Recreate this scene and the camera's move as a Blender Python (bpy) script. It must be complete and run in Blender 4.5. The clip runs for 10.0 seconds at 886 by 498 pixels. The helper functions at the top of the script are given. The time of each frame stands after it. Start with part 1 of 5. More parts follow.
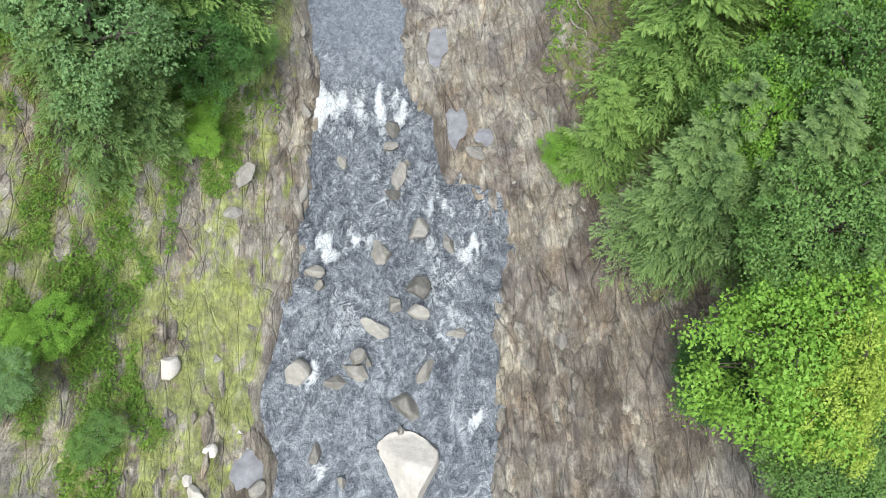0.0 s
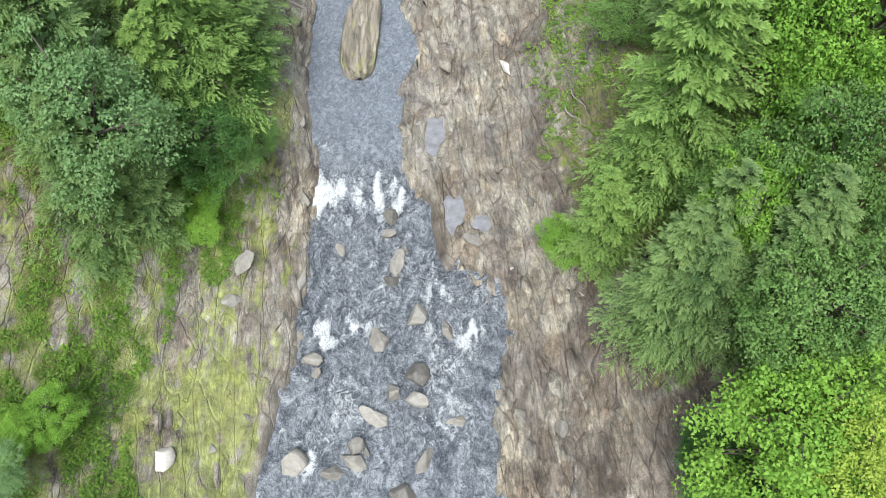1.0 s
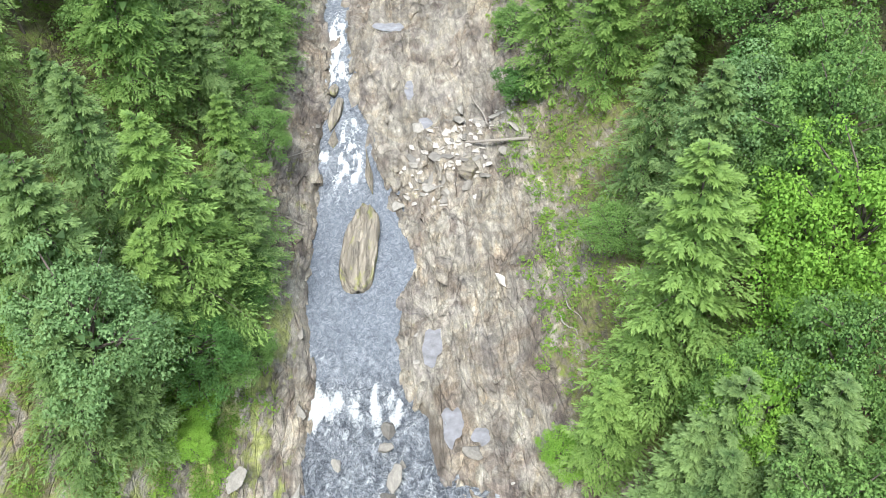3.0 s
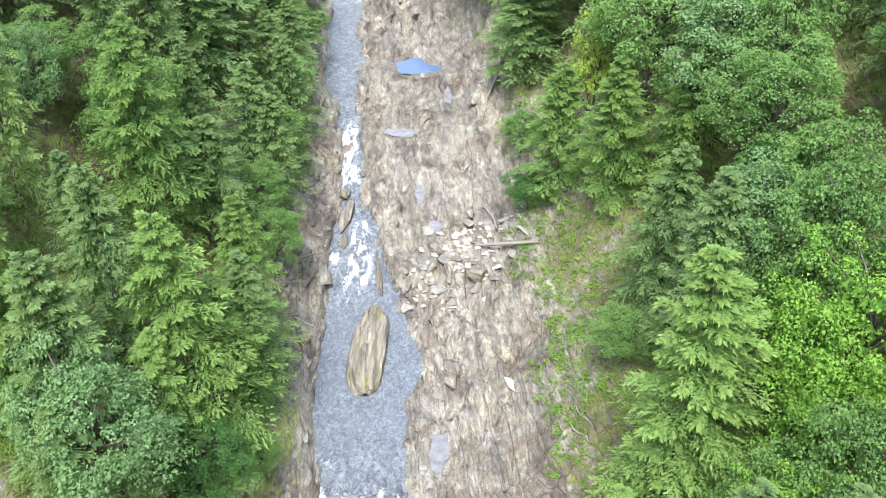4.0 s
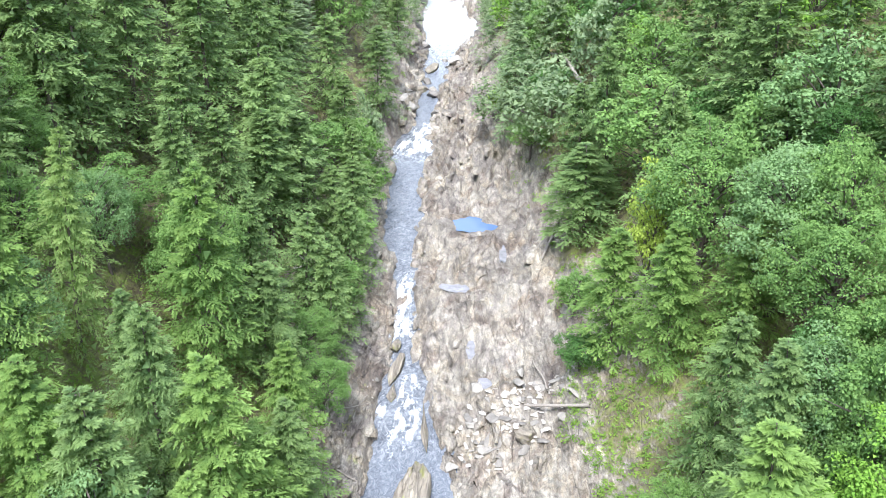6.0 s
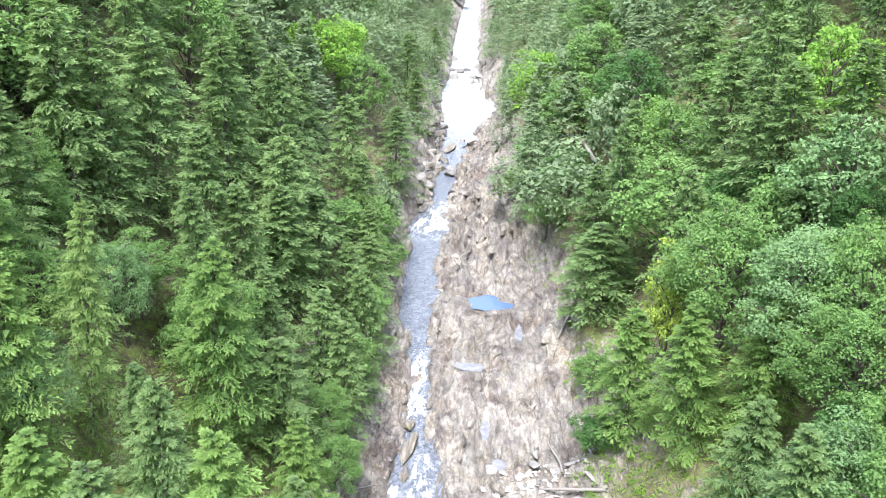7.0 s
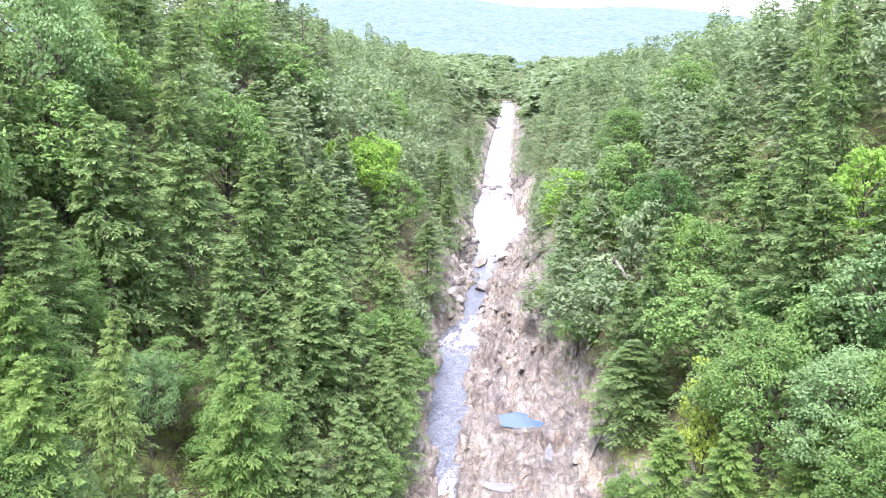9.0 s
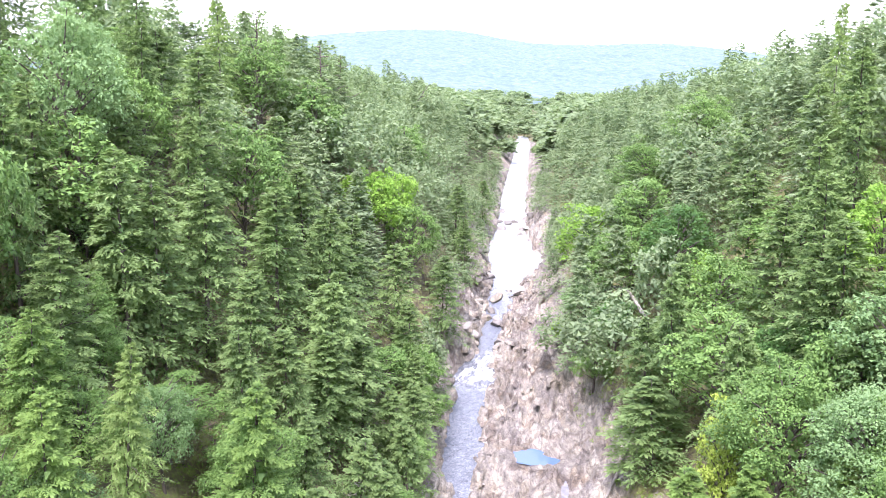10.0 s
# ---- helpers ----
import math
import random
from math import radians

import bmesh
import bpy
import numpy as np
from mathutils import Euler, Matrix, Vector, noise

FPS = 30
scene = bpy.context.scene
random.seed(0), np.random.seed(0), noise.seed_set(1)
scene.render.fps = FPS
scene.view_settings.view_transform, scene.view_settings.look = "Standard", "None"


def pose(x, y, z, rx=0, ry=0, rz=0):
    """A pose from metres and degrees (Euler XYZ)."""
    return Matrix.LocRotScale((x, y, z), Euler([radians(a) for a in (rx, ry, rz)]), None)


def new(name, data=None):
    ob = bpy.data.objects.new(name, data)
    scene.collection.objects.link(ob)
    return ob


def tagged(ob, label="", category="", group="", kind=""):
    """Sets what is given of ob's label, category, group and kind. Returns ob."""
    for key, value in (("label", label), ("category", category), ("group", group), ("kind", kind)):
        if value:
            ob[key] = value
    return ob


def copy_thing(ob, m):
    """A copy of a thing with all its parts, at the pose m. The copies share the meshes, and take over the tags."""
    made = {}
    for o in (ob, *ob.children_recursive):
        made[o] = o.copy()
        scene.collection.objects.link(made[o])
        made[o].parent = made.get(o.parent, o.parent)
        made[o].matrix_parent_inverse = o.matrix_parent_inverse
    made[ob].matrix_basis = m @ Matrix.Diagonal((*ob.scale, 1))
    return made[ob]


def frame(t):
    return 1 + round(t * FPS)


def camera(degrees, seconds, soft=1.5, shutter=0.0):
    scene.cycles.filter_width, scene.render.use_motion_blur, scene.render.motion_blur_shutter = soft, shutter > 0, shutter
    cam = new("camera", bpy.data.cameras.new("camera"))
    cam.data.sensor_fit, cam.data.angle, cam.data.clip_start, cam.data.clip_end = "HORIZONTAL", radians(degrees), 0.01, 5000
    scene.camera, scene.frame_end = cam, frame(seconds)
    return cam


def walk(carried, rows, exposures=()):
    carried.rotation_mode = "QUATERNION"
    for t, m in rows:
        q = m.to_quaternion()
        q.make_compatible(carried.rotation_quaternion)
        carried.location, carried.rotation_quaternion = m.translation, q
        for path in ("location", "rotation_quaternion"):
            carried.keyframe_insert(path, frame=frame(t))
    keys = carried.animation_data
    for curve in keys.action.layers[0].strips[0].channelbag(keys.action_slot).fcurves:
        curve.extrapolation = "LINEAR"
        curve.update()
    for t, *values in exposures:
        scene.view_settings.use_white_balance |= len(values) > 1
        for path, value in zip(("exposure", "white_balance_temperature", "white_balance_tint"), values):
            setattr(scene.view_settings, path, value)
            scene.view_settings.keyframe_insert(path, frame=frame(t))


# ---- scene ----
cam = camera(53.66, 10.0, soft=0.8)
# seconds, yaw to the left, pitch, lean to the right: the camera hovers and tilts up
ROWS = [
    (0.0, 0.0, -62.821, 0.0), (0.5, -0.118, -59.821, -0.268), (1.0, -0.244, -57.19, -0.238), (1.5, -0.399, -54.02, -0.32),
    (2.0, -0.559, -50.394, -0.438), (2.5, -0.648, -46.917, -0.478), (4.0, 0.088, -36.734, -0.322), (4.5, 1.189, -33.842, 0.003),
    (5.0, 2.431, -31.227, 0.13), (5.5, 3.352, -28.977, 0.311), (7.0, 5.266, -21.49, 0.775), (7.5, 5.808, -19.199, 0.872),
    (8.0, 6.331, -17.207, 0.871), (8.5, 6.922, -15.547, 0.99), (9.0, 7.484, -14.054, 0.998), (9.5, 8.002, -12.836, 1.041),
    (10.0, 8.563, -11.8, 0.991),
]
EYE = 50.0


def aimed(yaw, pitch, roll):
    return pose(0, 0, EYE, 0, 0, yaw) @ pose(0, 0, 0, 90 + pitch) @ pose(0, 0, 0, 0, 0, roll)


walk(cam, [(t, aimed(yaw, pitch, roll)) for t, yaw, pitch, roll in ROWS],
     exposures=[(0.0, 0.96, 6250, 5), (2.5, 1.31, 6230, 5), (4.5, 1.56, 6030, 9), (7.0, 1.78, 5900, 13), (10.0, 1.96, 6000, 28)])

# ---- sky and sun: thin bright overcast ----
SUN_UP, SUN_ROUND = 60.0, 188.0
world = bpy.data.worlds.new("world")
scene.world = world
world.use_nodes = True
wn, wl = world.node_tree.nodes, world.node_tree.links
sky = wn.new("ShaderNodeTexSky")
sky.sky_type = "NISHITA"
sky.sun_disc = False
sky.sun_elevation = radians(SUN_UP)
sky.sun_rotation = radians(SUN_ROUND)
veil = wn.new("ShaderNodeMixRGB")
veil.inputs["Color2"].default_value = (9.5, 9.8, 10.0, 1)
wco = wn.new("ShaderNodeTexCoord")
cloud = wn.new("ShaderNodeTexNoise")
cloud.inputs["Scale"].default_value = 1.6
cloud.inputs["Detail"].default_value = 5
wl.new(wco.outputs["Generated"], cloud.inputs["Vector"])
cramp = wn.new("ShaderNodeMapRange")
cramp.inputs["From Min"].default_value = 0.3
cramp.inputs["From Max"].default_value = 0.6
cramp.inputs["To Min"].default_value = -0.15
cramp.inputs["To Max"].default_value = 0.3
wl.new(cloud.outputs["Fac"], cramp.inputs["Value"])
# haze whitens the sky towards the horizon
wsep = wn.new("ShaderNodeSeparateXYZ")
wl.new(wco.outputs["Generated"], wsep.inputs["Vector"])
haze = wn.new("ShaderNodeMapRange")
haze.inputs["From Min"].default_value = 0.02
haze.inputs["From Max"].default_value = 0.4
haze.inputs["To Min"].default_value = 1.0
haze.inputs["To Max"].default_value = 0.22
wl.new(wsep.outputs["Z"], haze.inputs["Value"])
wsum = wn.new("ShaderNodeMath")
wsum.use_clamp = True
wl.new(haze.outputs["Result"], wsum.inputs[0])
wl.new(cramp.outputs["Result"], wsum.inputs[1])
wl.new(wsum.outputs[0], veil.inputs["Fac"])
wl.new(sky.outputs["Color"], veil.inputs["Color1"])
wl.new(veil.outputs["Color"], wn["Background"].inputs["Color"])
wn["Background"].inputs["Strength"].default_value = 0.135

sun_data = bpy.data.lights.new("sun", "SUN")
sun_data.energy = 2.8
sun_data.angle = radians(20)
sun_data.color = (1.0, 0.96, 0.9)
sun = new("sun", sun_data)
sun.matrix_world = pose(0, 0, 120, 90 - SUN_UP, 0, 180 - SUN_ROUND)

# ---- land: heights of water, banks, slopes, rim and hills ----
# land begin
def vnoise(x, y, seed=0):
    xi, yi = np.floor(x).astype(np.int64), np.floor(y).astype(np.int64)
    fx, fy = x - xi, y - yi
    fx, fy = fx * fx * (3 - 2 * fx), fy * fy * (3 - 2 * fy)

    def corner(a, b):
        h = (a * 374761393 + b * 668265263 + seed * 1442695041) & 0xFFFFFFFF
        h = ((h ^ (h >> 13)) * 1274126177) & 0xFFFFFFFF
        return ((h ^ (h >> 16)) & 0xFFFF) / 32767.5 - 1

    top = corner(xi, yi) * (1 - fx) + corner(xi + 1, yi) * fx
    low = corner(xi, yi + 1) * (1 - fx) + corner(xi + 1, yi + 1) * fx
    return top * (1 - fy) + low * fy


def fbm(x, y, octaves=4, seed=0):
    total, gain = 0 * x, 1.0
    for k in range(octaves):
        total = total + gain * vnoise(x * 2**k, y * 2**k, seed + 17 * k)
        gain *= 0.5
    return total / 2


def cells(x, y, seed=0):
    """Broken slabs: a value for each cell, how far its edge is, and the way from its heart."""
    xi, yi = np.floor(x).astype(np.int64), np.floor(y).astype(np.int64)
    best, second = np.full(x.shape, 9.0), np.full(x.shape, 9.0)
    value, ox, oy = 0 * x, 0 * x, 0 * x
    for i in (-1, 0, 1):
        for j in (-1, 0, 1):
            h = ((xi + i) * 374761393 + (yi + j) * 668265263 + seed * 1442695041) & 0xFFFFFFFF
            h = ((h ^ (h >> 13)) * 1274126177) & 0xFFFFFFFF
            h = h ^ (h >> 16)
            dx, dy = x - (xi + i + (h & 1023) / 1023), y - (yi + j + ((h >> 10) & 1023) / 1023)
            d = np.hypot(dx, dy)
            near = d < best
            second = np.where(near, best, np.minimum(second, d))
            value, ox, oy = np.where(near, ((h >> 20) & 1023) / 1023, value), np.where(near, dx, ox), np.where(near, dy, oy)
            best = np.where(near, d, best)
    return value, second - best, ox, oy


# still pools on the rock: x, y, half width, half length, level over the river
POOLS = ((-0.36, 41.2, 0.9, 1.9), (0.85, 34.8, 0.85, 2.0), (-3.2, 95.5, 3.0, 2.6), (-0.8, 66.2, 0.9, 1.1), (0.44, 87.0, 0.6, 2.4), (-2.3, 71.4, 0.55, 2.3), (-11.1, 11.4, 1.0, 1.5), (2.9, 33.7, 0.7, 0.9), (-4.4, 81.3, 1.6, 1.2))
LEVEL = ((-80, -1.5), (0, 0), (33, 0), (37.5, 0.9), (58, 1.1), (63, 2.4), (71, 2.7), (75, 3.6), (84, 4.2), (118, 4.5), (124, 5.5), (250, 6.8), (480, 8.5), (600, 9))
LEFT = ((-80, -8), (10, -11.5), (12.6, -10.4), (16, -10.6), (19.5, -10.1), (23, -9.4), (30, -9.0), (36, -8.7), (41, -9.0), (46, -10.0), (50, -10.3), (58, -10.2),
        (66, -10.3), (72, -10.2), (78, -10.4), (86, -11.7), (93, -13.7), (101, -14.6), (112, -15.4), (121, -16.7), (132, -14.2),
        (155, -15.5), (176, -16.9), (191, -18.3), (214, -20.5), (236, -20.4), (283, -23.8), (350, -27), (460, -31.5), (600, -41))
RIGHT = ((-80, 6), (10, 3.2), (20, 3.5), (27, 3.2), (29.6, 2.8), (30.6, 0.3), (35.5, -0.6), (37.6, -2.3), (46, -3.0), (49, -1.5), (52, -1.7), (56, -3.4),
         (60, -4.0), (63, -5.8), (68, -6.2), (71.5, -7.5), (74, -7.6), (80, -9.0), (86, -9.2), (94, -9.7), (103, -10.2), (114, -11.4),
         (122, -10.3), (132, -10.9), (155, -11.3), (176, -10.0), (191, -6.2), (204, -8), (214, -11), (236, -13.1), (283, -15.9), (350, -19.9), (460, -24.5), (600, -33))
SHELF_R = ((-80, 9), (14, 9), (22, 5), (30, 6), (36, 7), (52, 7), (60, 8), (68, 13), (78, 12.5), (92, 12.5), (100, 12), (110, 10.5), (134, 8), (160, 5), (190, 3), (255, 3), (600, 3))
SHELF_L = ((-80, 6), (14, 6.5), (22, 8), (31, 4.5), (40, 3.2), (50, 3.3), (58, 3.6), (68, 4.5), (76, 4.5), (88, 3.5), (96, 2.5), (110, 1), (125, 1.5), (150, 3.5), (170, 2.5), (200, 1.5), (600, 1.5))
RISE_R = ((-80, 3), (14, 3.6), (22, 2.2), (36, 1.6), (60, 2), (90, 2.6), (130, 3.5), (200, 3), (600, 1.5))
RISE_L = ((-80, 3), (22, 3), (36, 2.6), (60, 2.6), (90, 3), (110, 1.5), (150, 5), (200, 1.5), (600, 1))
RIM = ((-80, 46), (100, 46), (150, 44), (220, 37), (310, 29), (420, 20), (500, 13), (700, 10), (4000, 12))


def along(knots, y):
    k = np.array(knots, float)
    return np.interp(y, k[:, 0], k[:, 1])


def smooth(a, b, v):
    v = np.clip((v - a) / (b - a), 0, 1)
    return v * v * (3 - 2 * v)


def edge(knots, y, seed):
    return along(knots, y) + 0.35 * fbm(y * 0.55, 0 * y + 3.3, 3, seed) * smooth(300, 100, y)


def banks(x, y):
    """Distance outside the water's edge (minus: in the water) to the nearer side, and which side."""
    dl, dr = edge(LEFT, y, 5) - x, x - edge(RIGHT, y, 9)
    return np.maximum(dl, dr), dr > dl


def pool_level(px, py):
    """Where a pool's water stands: a little under the plain of the shelf."""
    d = max(px - along(RIGHT, py), along(LEFT, py) - px)
    right = px > along(RIGHT, py)
    w, r = (along(SHELF_R, py), along(RISE_R, py)) if right else (along(SHELF_L, py), along(RISE_L, py))
    return float(along(LEVEL, py) + (0.25 if right else 0.4) + r * np.clip(d / w, 0, 1) ** (1.5 if right else 1.2)) - 0.12


def ground(x, y):
    d, right = banks(x, y)
    zw = along(LEVEL, y)
    width = np.where(right, along(SHELF_R, y), along(SHELF_L, y))
    rise = np.where(right, along(RISE_R, y), along(RISE_L, y))
    lip = np.where(right, 0.25, 0.4)
    inside = np.clip(d / width, 0, 1)
    shelf = zw + lip * smooth(-0.1, 0.5, d) + rise * inside ** np.where(right, 1.5, 1.2)
    bed = zw - 0.5 * smooth(0, 1.2, -d) - 0.05
    steep = np.where(right, 0.95, 1.1) * (1 + 0.12 * fbm(y * 0.03, x * 0.02, 2, 31))
    over = np.maximum(d - width, 0)
    slope = over * steep + 1.8 * fbm(x * 0.09, y * 0.06, 3, 41) * smooth(0, 8, over)
    rim = along(RIM, y) + 3 * fbm(x * 0.02, y * 0.015, 2, 51)
    high = shelf + slope
    soft = 5.0
    capped = rim - soft * np.log1p(np.exp(np.clip((rim - high) / soft, -40, 40))) + 0.06 * np.maximum(over - 40, 0)
    capped = np.where(over > 0, np.minimum(capped, high), high)
    z = np.where(d < 0, bed, capped)
    # foliated bedrock: slabs split along the river, with open joints and ridges
    rock = smooth(-0.3, 0.5, d) * smooth(16, 4, over) * smooth(600, 180, y)
    warp = 0.9 * fbm(x * 0.25, y * 0.12, 2, 61)
    lean = 0.10 * y * np.where(right, 0.35, -0.2)
    va, ga, xa, ya = cells((x + warp + lean) * 0.42, y * 0.15, 71)
    vb, gb, xb, yb = cells((x + warp - lean) * 1.05, y * 0.42, 81)
    vc, gc, xc, yc = cells(x * 2.0 + 2 * warp, y * 0.55, 91)
    rough = np.where(right, 1.0 + 0.6 * smooth(66, 90, y) + 1.3 * smooth(92, 112, y), 1.0 + 0.6 * smooth(60, 100, y) + 0.8 * smooth(110, 135, y))
    slabs = 0.62 * (va - 0.5) + 0.34 * xa * (va - 0.3) + 0.36 * (vb - 0.5) + 0.22 * xb + 0.16 * (vc - 0.5)
    joints = 0.16 * smooth(0.10, 0, ga) + 0.05 * smooth(0.12, 0, gb)
    z = z + rock * rough * (slabs - joints + 0.16 * fbm((x + warp) * 1.9, y * 0.2, 3, 95)) * np.where(d < 0.5, 0.6, 1)
    for px, py, rx, ry in POOLS:
        q = np.hypot((x - px) / rx, (y - py) / ry) + 0.6 * fbm(x * 0.9 + px, y * 0.6, 3, 99)
        brim = pool_level(px, py)
        bowl = brim + np.clip((q - 1.0) * 0.5, -0.3, 0.12)
        z = z + (bowl - z) * smooth(1.9, 1.3, q)
    # beyond the gorge's head the valley floor, then hills
    far = smooth(480, 620, y)
    z = z * (1 - far) + (10 + 3 * fbm(x * 0.01, y * 0.01, 2, 101)) * far
    flank = 22 * smooth(60, 420, np.abs(x - along(LEFT, y))) * smooth(250, 600, y)
    z = z + flank
    # wooded hills far off
    top = 112 * np.exp(-((x + 620) / 520) ** 2) + 84 * np.exp(-((x - 250) / 620) ** 2)
    hills = top * smooth(1500, 2900, y + 260 * fbm(x * 0.0015, 0 * x, 2, 111)) + 22 * fbm(x * 0.0022, y * 0.0015, 3, 121) * smooth(1200, 1900, y)
    return z + hills
# land end

# ---- materials ----
def material(name):
    m = bpy.data.materials.new(name)
    m.use_nodes = True
    return m, m.node_tree.nodes, m.node_tree.links, m.node_tree.nodes["Principled BSDF"]


def coords(n, l, scale=(1, 1, 1), turn=0.0):
    c = n.new("ShaderNodeTexCoord")
    mp = n.new("ShaderNodeMapping")
    mp.vector_type = "TEXTURE" if turn else "POINT"
    mp.inputs["Scale"].default_value = tuple(1 / v for v in scale) if turn else scale
    mp.inputs["Rotation"].default_value = (0, 0, radians(turn))
    l.new(c.outputs["Object"], mp.inputs["Vector"])
    return mp.outputs["Vector"]


def noise_tex(n, l, vec, scale, detail=6, rough=0.6, distort=0.0):
    t = n.new("ShaderNodeTexNoise")
    t.inputs["Scale"].default_value = scale
    t.inputs["Detail"].default_value = detail
    t.inputs["Roughness"].default_value = rough
    t.inputs["Distortion"].default_value = distort
    l.new(vec, t.inputs["Vector"])
    return t.outputs["Fac"]


def ramp(n, l, fac, stops):
    r = n.new("ShaderNodeValToRGB")
    els = r.color_ramp.elements
    while len(els) < len(stops):
        els.new(0.5)
    for e, (at, colour) in zip(els, stops):
        e.position = at
        e.color = (*colour, 1)
    l.new(fac, r.inputs["Fac"])
    return r.outputs["Color"]


def mixed(n, l, fac, a, b, mode="MIX"):
    m = n.new("ShaderNodeMixRGB")
    m.blend_type = mode
    if isinstance(fac, float):
        m.inputs["Fac"].default_value = fac
    else:
        l.new(fac, m.inputs["Fac"])
    for slot, v in (("Color1", a), ("Color2", b)):
        if isinstance(v, tuple):
            m.inputs[slot].default_value = (*v, 1)
        else:
            l.new(v, m.inputs[slot])
    return m.outputs["Color"]


def mapped(n, l, fac, lo, hi, out0=0.0, out1=1.0):
    m = n.new("ShaderNodeMapRange")
    for k, v in (("From Min", lo), ("From Max", hi), ("To Min", out0), ("To Max", out1)):
        m.inputs[k].default_value = v
    l.new(fac, m.inputs["Value"])
    return m.outputs["Result"]


def math_node(n, l, op, a, b):
    m = n.new("ShaderNodeMath")
    m.operation = op
    for i, v in enumerate((a, b)):
        if isinstance(v, (int, float)):
            m.inputs[i].default_value = v
        else:
            l.new(v, m.inputs[i])
    return m.outputs[0]


def bumped(n, l, bsdf, height, strength, distance):
    b = n.new("ShaderNodeBump")
    b.inputs["Strength"].default_value = strength
    b.inputs["Distance"].default_value = distance
    l.new(height, b.inputs["Height"])
    l.new(b.outputs["Normal"], bsdf.inputs["Normal"])


def attribute(n, name):
    a = n.new("ShaderNodeAttribute")
    a.attribute_name = name
    return a.outputs["Fac"]


def leaf_material(name, dark, light, spread=0.5, glow=0.42, crown=0.9, single=0.65, gloss=0.25):
    m, n, l, bsdf = material(name)
    info = n.new("ShaderNodeObjectInfo")
    geo = n.new("ShaderNodeNewGeometry")
    pick = math_node(n, l, "ADD", math_node(n, l, "MULTIPLY", geo.outputs["Random Per Island"], 1 - spread), math_node(n, l, "MULTIPLY", info.outputs["Random"], spread))
    clump = noise_tex(n, l, coords(n, l), crown, 3)
    pick = math_node(n, l, "ADD", math_node(n, l, "MULTIPLY", pick, single), math_node(n, l, "MULTIPLY", mapped(n, l, clump, 0.3, 0.7), 1 - single))
    # paler young shoot tips; inner leaves dark, crown shade put into the colour
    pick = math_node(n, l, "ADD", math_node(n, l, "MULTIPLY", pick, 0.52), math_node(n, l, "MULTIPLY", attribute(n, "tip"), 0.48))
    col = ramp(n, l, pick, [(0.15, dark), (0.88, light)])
    l.new(col, bsdf.inputs["Base Color"])
    bsdf.inputs["Roughness"].default_value = 0.6
    bsdf.inputs["Specular IOR Level"].default_value = gloss
    tr = n.new("ShaderNodeBsdfTranslucent")
    l.new(mixed(n, l, 0.5, col, (0.28, 0.42, 0.09)), tr.inputs["Color"])
    mx = n.new("ShaderNodeMixShader")
    mx.inputs["Fac"].default_value = glow
    l.new(bsdf.outputs[0], mx.inputs[1])
    l.new(tr.outputs[0], mx.inputs[2])
    l.new(mx.outputs[0], n["Material Output"].inputs["Surface"])
    return m


HEMLOCK = leaf_material("hemlock_needles", (0.058, 0.115, 0.042), (0.295, 0.41, 0.15))
BRIGHT = leaf_material("young_hemlock_needles", (0.075, 0.15, 0.04), (0.31, 0.45, 0.12))
PINE = leaf_material("pale_needles", (0.12, 0.20, 0.06), (0.32, 0.43, 0.14))
MAPLE = leaf_material("maple_leaves", (0.06, 0.13, 0.04), (0.25, 0.40, 0.11))
LIME = leaf_material("lime_leaves", (0.12, 0.26, 0.035), (0.31, 0.50, 0.08))
GREY = leaf_material("silver_green_leaves", (0.09, 0.175, 0.065), (0.28, 0.42, 0.18))
YELLOW = leaf_material("yellow_leaves", (0.26, 0.36, 0.05), (0.50, 0.60, 0.12))
DEEP = leaf_material("deep_green_leaves", (0.03, 0.08, 0.025), (0.12, 0.25, 0.065))
SHRUB = leaf_material("undergrowth_leaves", (0.07, 0.15, 0.025), (0.27, 0.40, 0.07))
# far greens set pale and bluish: distance haze put into the leaf colour
FAR_HAZED = leaf_material("far_hazed_leaves", (0.13, 0.19, 0.11), (0.30, 0.37, 0.205), 0.0, 0.42, 0.14, 0.3, 0.0)

BARK, bn, bl, bb = material("bark")
bl.new(ramp(bn, bl, noise_tex(bn, bl, coords(bn, bl, (6, 6, 1.2)), 3), [(0.3, (0.05, 0.038, 0.03)), (0.7, (0.16, 0.13, 0.11))]), bb.inputs["Base Color"])
bb.inputs["Roughness"].default_value = 0.9
DEADWOOD, bn, bl, bb = material("dead_wood")
bl.new(ramp(bn, bl, noise_tex(bn, bl, coords(bn, bl, (5, 5, 1)), 4), [(0.3, (0.19, 0.165, 0.14)), (0.7, (0.38, 0.34, 0.30))]), bb.inputs["Base Color"])
bb.inputs["Roughness"].default_value = 0.85


